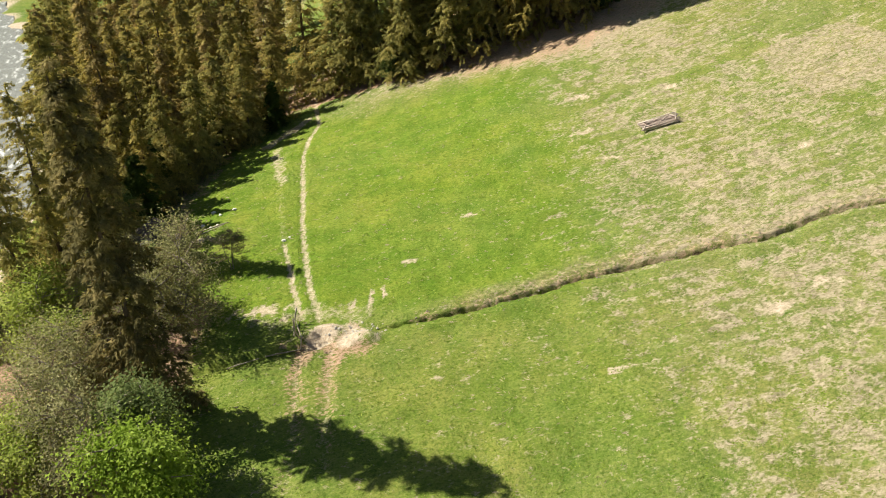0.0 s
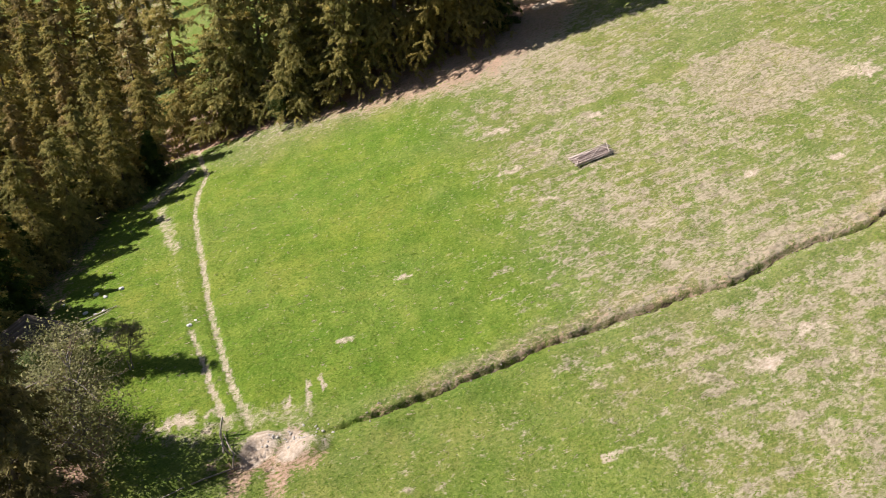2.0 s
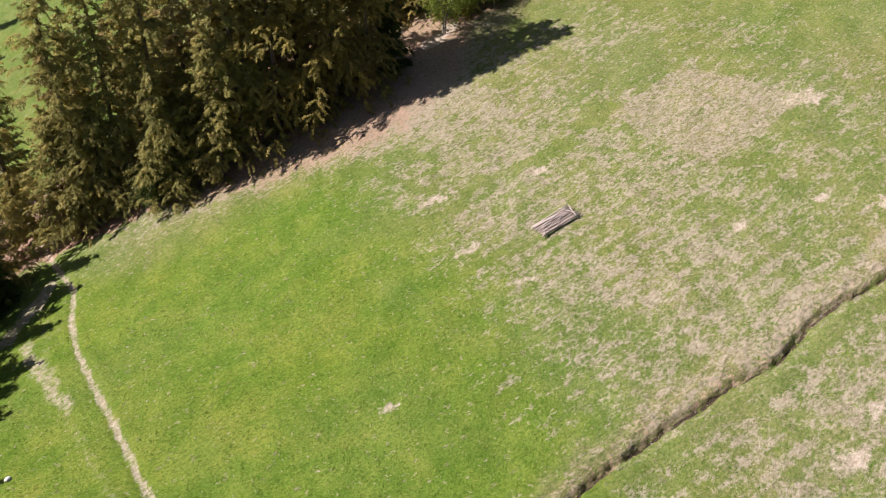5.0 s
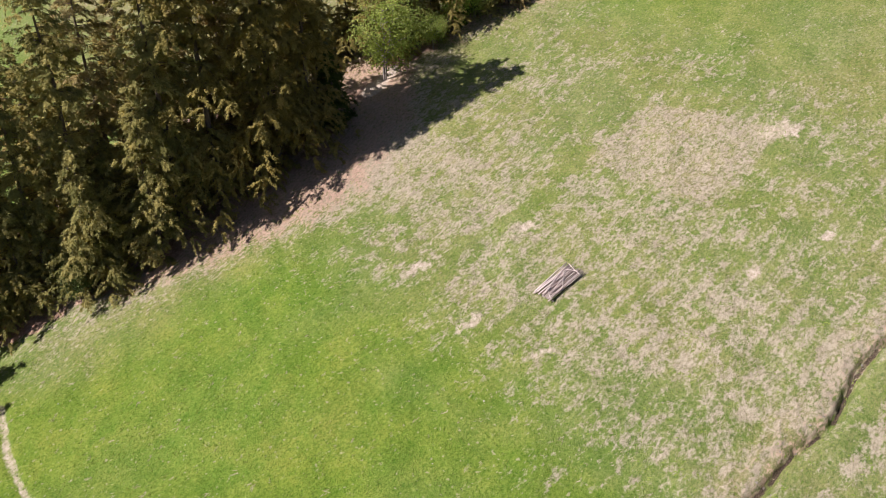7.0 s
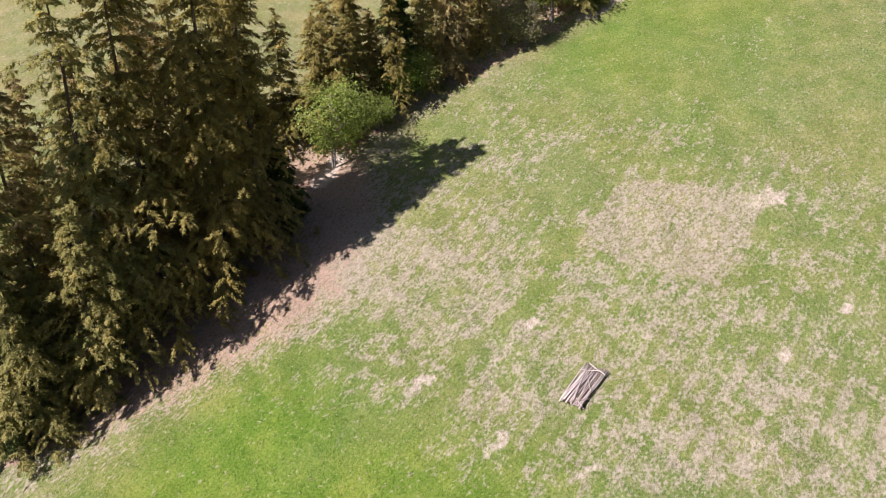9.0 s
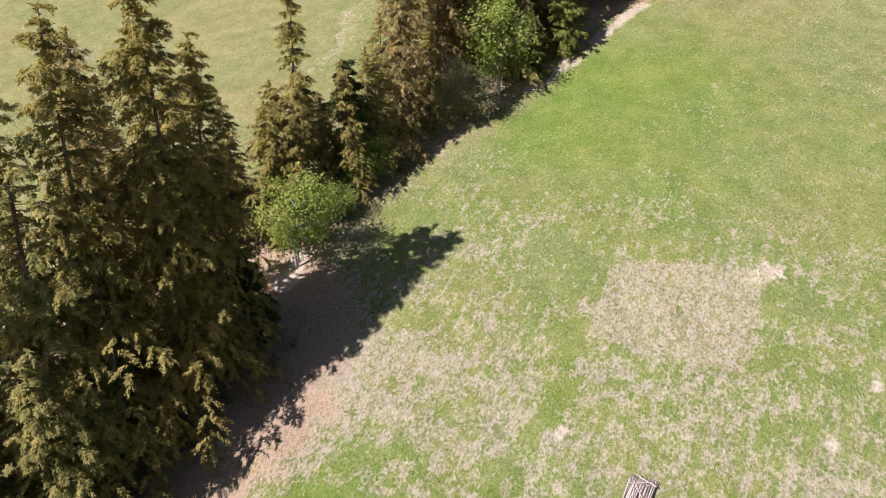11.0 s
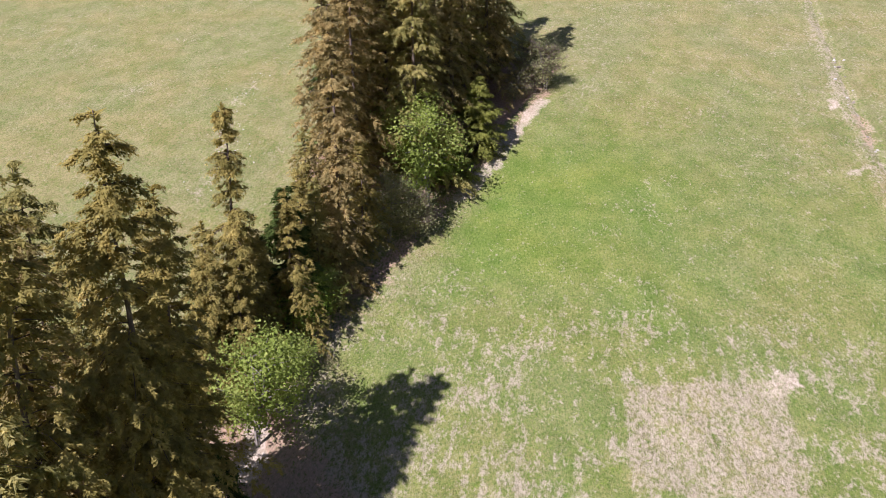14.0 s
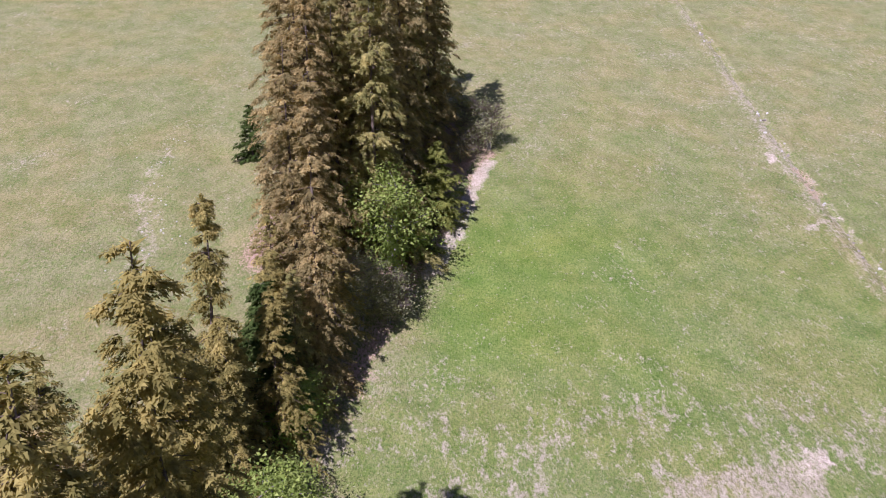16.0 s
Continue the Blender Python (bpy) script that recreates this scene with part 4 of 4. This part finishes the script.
def hut(x, y, turn):
    house = thing("wooden_hut", "small old wooden hut with a dark board roof", "hut")
    house.matrix_basis = pose(x, y, float(slope(x, y)) - 0.3, 0, 0, turn) @ Matrix.Diagonal((1, 0.84, 1, 1))
    for sx, sy, px, py in ((4.2, 0.16, 0, -2.4), (4.2, 0.16, 0, 2.4), (0.16, 4.64, -2.02, 0), (0.16, 4.64, 2.02, 0)):
        wall = piece("wall", slab(sx, sy, 2.4), OLDWOOD, house, pose(px, py, 1.2))
        n = 10
        for i in range(n):
            u = (i + 0.5) / n - 0.5
            w = 0.92 * max(sx, sy) / n
            if sx > sy:
                piece("board", slab(w, 0.03, 2.34), OLDWOOD, wall, pose(u * sx, math.copysign(0.1, py), 0))
            else:
                piece("board", slab(0.03, w, 2.34), OLDWOOD, wall, pose(math.copysign(0.1, px), u * sy, 0))
    for s in (-1, 1):
        roof = piece("roof", slab(2.9, 5.8, 0.08), OLDWOOD, house, pose(s * 1.22, 0, 3.0, 0, s * 32, 0))
        for i in range(20):
            piece("roof_board", slab(2.92, 0.27, 0.03), OLDWOOD, roof, pose(0.01 * (i % 3), -2.75 + i * 0.29, 0.06 + 0.008 * (i % 2), 0, 0, 0.4 * (i % 3 - 1)))
        gable = bmesh.new()
        vs = [gable.verts.new(v) for v in ((-2.0, 0, 0), (2.0, 0, 0), (0, 0, 1.25))]
        face = gable.faces.new(vs)
        solid = bmesh.ops.extrude_face_region(gable, geom=[face])
        bmesh.ops.translate(gable, vec=(0, 0.1, 0), verts=[v for v in solid["geom"] if isinstance(v, bmesh.types.BMVert)])
        piece("gable", gable, OLDWOOD, house, pose(0, s * 2.38, 2.4))
    piece("door", slab(0.9, 0.06, 1.85), OLDWOOD, house, pose(0.2, -2.55, 1.05), "closed plank door")
    return house


hut(-24.0, 56.0, 10)


# ---- broken fence and plank at the ditch crossing ----
def rail_object(name, length, radius, m, label, category, seed):
    ob = pole(length, radius, 0.03, seed)
    ob.name = name
    ob.data.materials[0] = POSTWOOD
    ob.matrix_basis = m
    return tagged(ob, label, category)


def on_ground(x, y, lift=0.0):
    return float(ground_z(x, y)) + lift


for i, (x, y, lean, turn, tall) in enumerate(((-10.6, 44.9, 14, 30, 1.5), (-10.5, 43.9, -10, 80, 1.4), (-10.2, 42.9, 18, 200, 1.3), (-9.9, 42.4, 6, 10, 1.1))):
    rail_object("fence_post", tall, 0.06, pose(x, y, on_ground(x, y, tall * 0.42)) @ pose(0, 0, 0, 0, 90 + lean, turn), "leaning pale wooden fence post beside the crossing", "fence post", 200 + i)
for i, (x, y, turn, tall) in enumerate(((-10.55, 44.2, 97, 2.4), (-10.1, 43.4, 110, 1.8), (-11.0, 42.0, 20, 2.6), (-13.6, 41.0, 24, 2.2))):
    dz = on_ground(x + 0.5 * tall * math.cos(radians(turn)), y + 0.5 * tall * math.sin(radians(turn))) - on_ground(x - 0.5 * tall * math.cos(radians(turn)), y - 0.5 * tall * math.sin(radians(turn)))
    rail_object("fence_rail", tall, 0.05, pose(x, y, on_ground(x, y, 0.12 + 0.25 * (i < 2)), 0, 0, turn) @ pose(0, 0, 0, 0, -math.degrees(math.atan2(dz, tall)), 0), "broken pale fence rail lying by the ditch", "fence rail", 220 + i)


# ---- stones ----
def stone(seed, material, label):
    r = np.random.RandomState(seed)
    bm = bmesh.new()
    bmesh.ops.create_icosphere(bm, subdivisions=2, radius=0.5)
    for v in bm.verts:
        p = v.co * 2.3
        v.co *= 1 + 0.32 * noise.noise(p + Vector((seed * 3.1, 0, 0)))
        v.co.z *= 0.62
    for f in bm.faces:
        f.smooth = False
    ob = piece("stone", bm, material, None, Matrix())
    return tagged(ob, label, "stone", "stones on the meadow")


white = [stone(i + 9, WHITESTONE, "white stone lying on the grass") for i in range(2)]
pale = [stone(i, PALESTONE, "pale weathered stone lying on the grass") for i in range(3)]
grey = [stone(i + 5, DARKSTONE, "grey stone at the edge of the ditch") for i in range(3)]
fresh = {ob.name for ob in pale + grey + white}


def lay(ob, x, y, size, turn):
    m = pose(x, y, on_ground(x, y, 0.1 * size), 0, 0, turn) @ Matrix.Diagonal((size, size * 0.8, size, 1))
    if ob.name in fresh:
        fresh.discard(ob.name)
        ob.matrix_basis = m
    else:
        copy_thing(ob, m @ Matrix.Diagonal([1 / v for v in ob.scale] + [1]))


r = random.Random(3)
for x, y, s in ((-22.0, 66.4, 0.5), (-21.1, 65.5, 0.4), (-19.9, 66.2, 0.45), (-22.3, 63.6, 0.45), (-21.4, 62.9, 0.3), (-20.8, 63.2, 0.3), (-13.6, 57.6, 0.4), (-13.2, 58.2, 0.25), (-24.6, 66.2, 0.3)):
    lay(white[r.randrange(2)], x, y, s, r.uniform(0, 360))
for i, (x, y, turn, tall) in enumerate(((-21.4, 62.6, 22, 2.6), (-21.0, 62.2, 30, 2.2), (-20.6, 63.0, 18, 1.8))):
    rail_object("bleached_branch", tall, 0.05, pose(x, y, on_ground(x, y, 0.08), 0, -10, turn), "bleached fallen branch lying in the grass", "branch", 240 + i)
for _ in range(46):
    x, y = r.gauss(-6.3, 0.9), r.gauss(43.3, 0.35)
    lay(pale[r.randrange(3)], x, y, r.uniform(0.08, 0.22), r.uniform(0, 360))
for _ in range(60):
    u = r.uniform(-3, 34)
    y = float(np.interp(u, [p[0] for p in DITCH], [p[1] for p in DITCH])) + r.gauss(0, 0.4)
    lay(grey[r.randrange(3)], u, y, r.uniform(0.07, 0.18), r.uniform(0, 360))
for _ in range(50):
    u = r.uniform(62, 135)
    y = float(np.interp(u, [p[0] for p in DITCH], [p[1] for p in DITCH])) + r.gauss(0, 0.5)
    lay((pale + grey)[r.randrange(6)], u, y, r.uniform(0.15, 0.5), r.uniform(0, 360))
for _ in range(70):
    u = r.uniform(52, 78)
    lay(pale[r.randrange(3)], u, 118 + 0.35 * max(u - 58, 0) + r.gauss(0, 1.3), r.uniform(0.08, 0.24), r.uniform(0, 360))
for _ in range(40):
    lay(pale[r.randrange(3)], r.uniform(-24, 10), r.uniform(46, 90), r.uniform(0.05, 0.12), r.uniform(0, 360))

# ---- the stream in the valley ----
m = Nodes("stream_water", 0.12, 0.5)
m.bump(m.noise(1.6, 5, 0.6), 0.6, 0.25)
foam = m.ramp(m.noise(0.9, 6, 0.7, (1, 2.5, 1), 0.4), 0.50, 0.66)
WATER = m.done(m.mix(foam, (0.22, 0.22, 0.20), (0.62, 0.62, 0.61)))
mid = STREAM
verts, faces = [], []
for i in range(76):
    u = i / 75 * 5
    k = min(int(u), 4)
    a, b = Vector(mid[k]), Vector(mid[k + 1])
    p, d = a.lerp(b, u - k), (b - a).normalized()
    for s in (-1, 1):
        w = s * (6.9 + 0.5 * math.sin(i * 1.7 + s))
        verts.append((p.x - d.y * w, p.y + d.x * w, float(slope(p.x, p.y)) - 0.45))
for i in range(75):
    faces.append((2 * i, 2 * i + 1, 2 * i + 3, 2 * i + 2))
tagged(mesh_object("water", verts, faces, WATER, True), "white rushing stream in the valley bed", "stream", kind="structure")
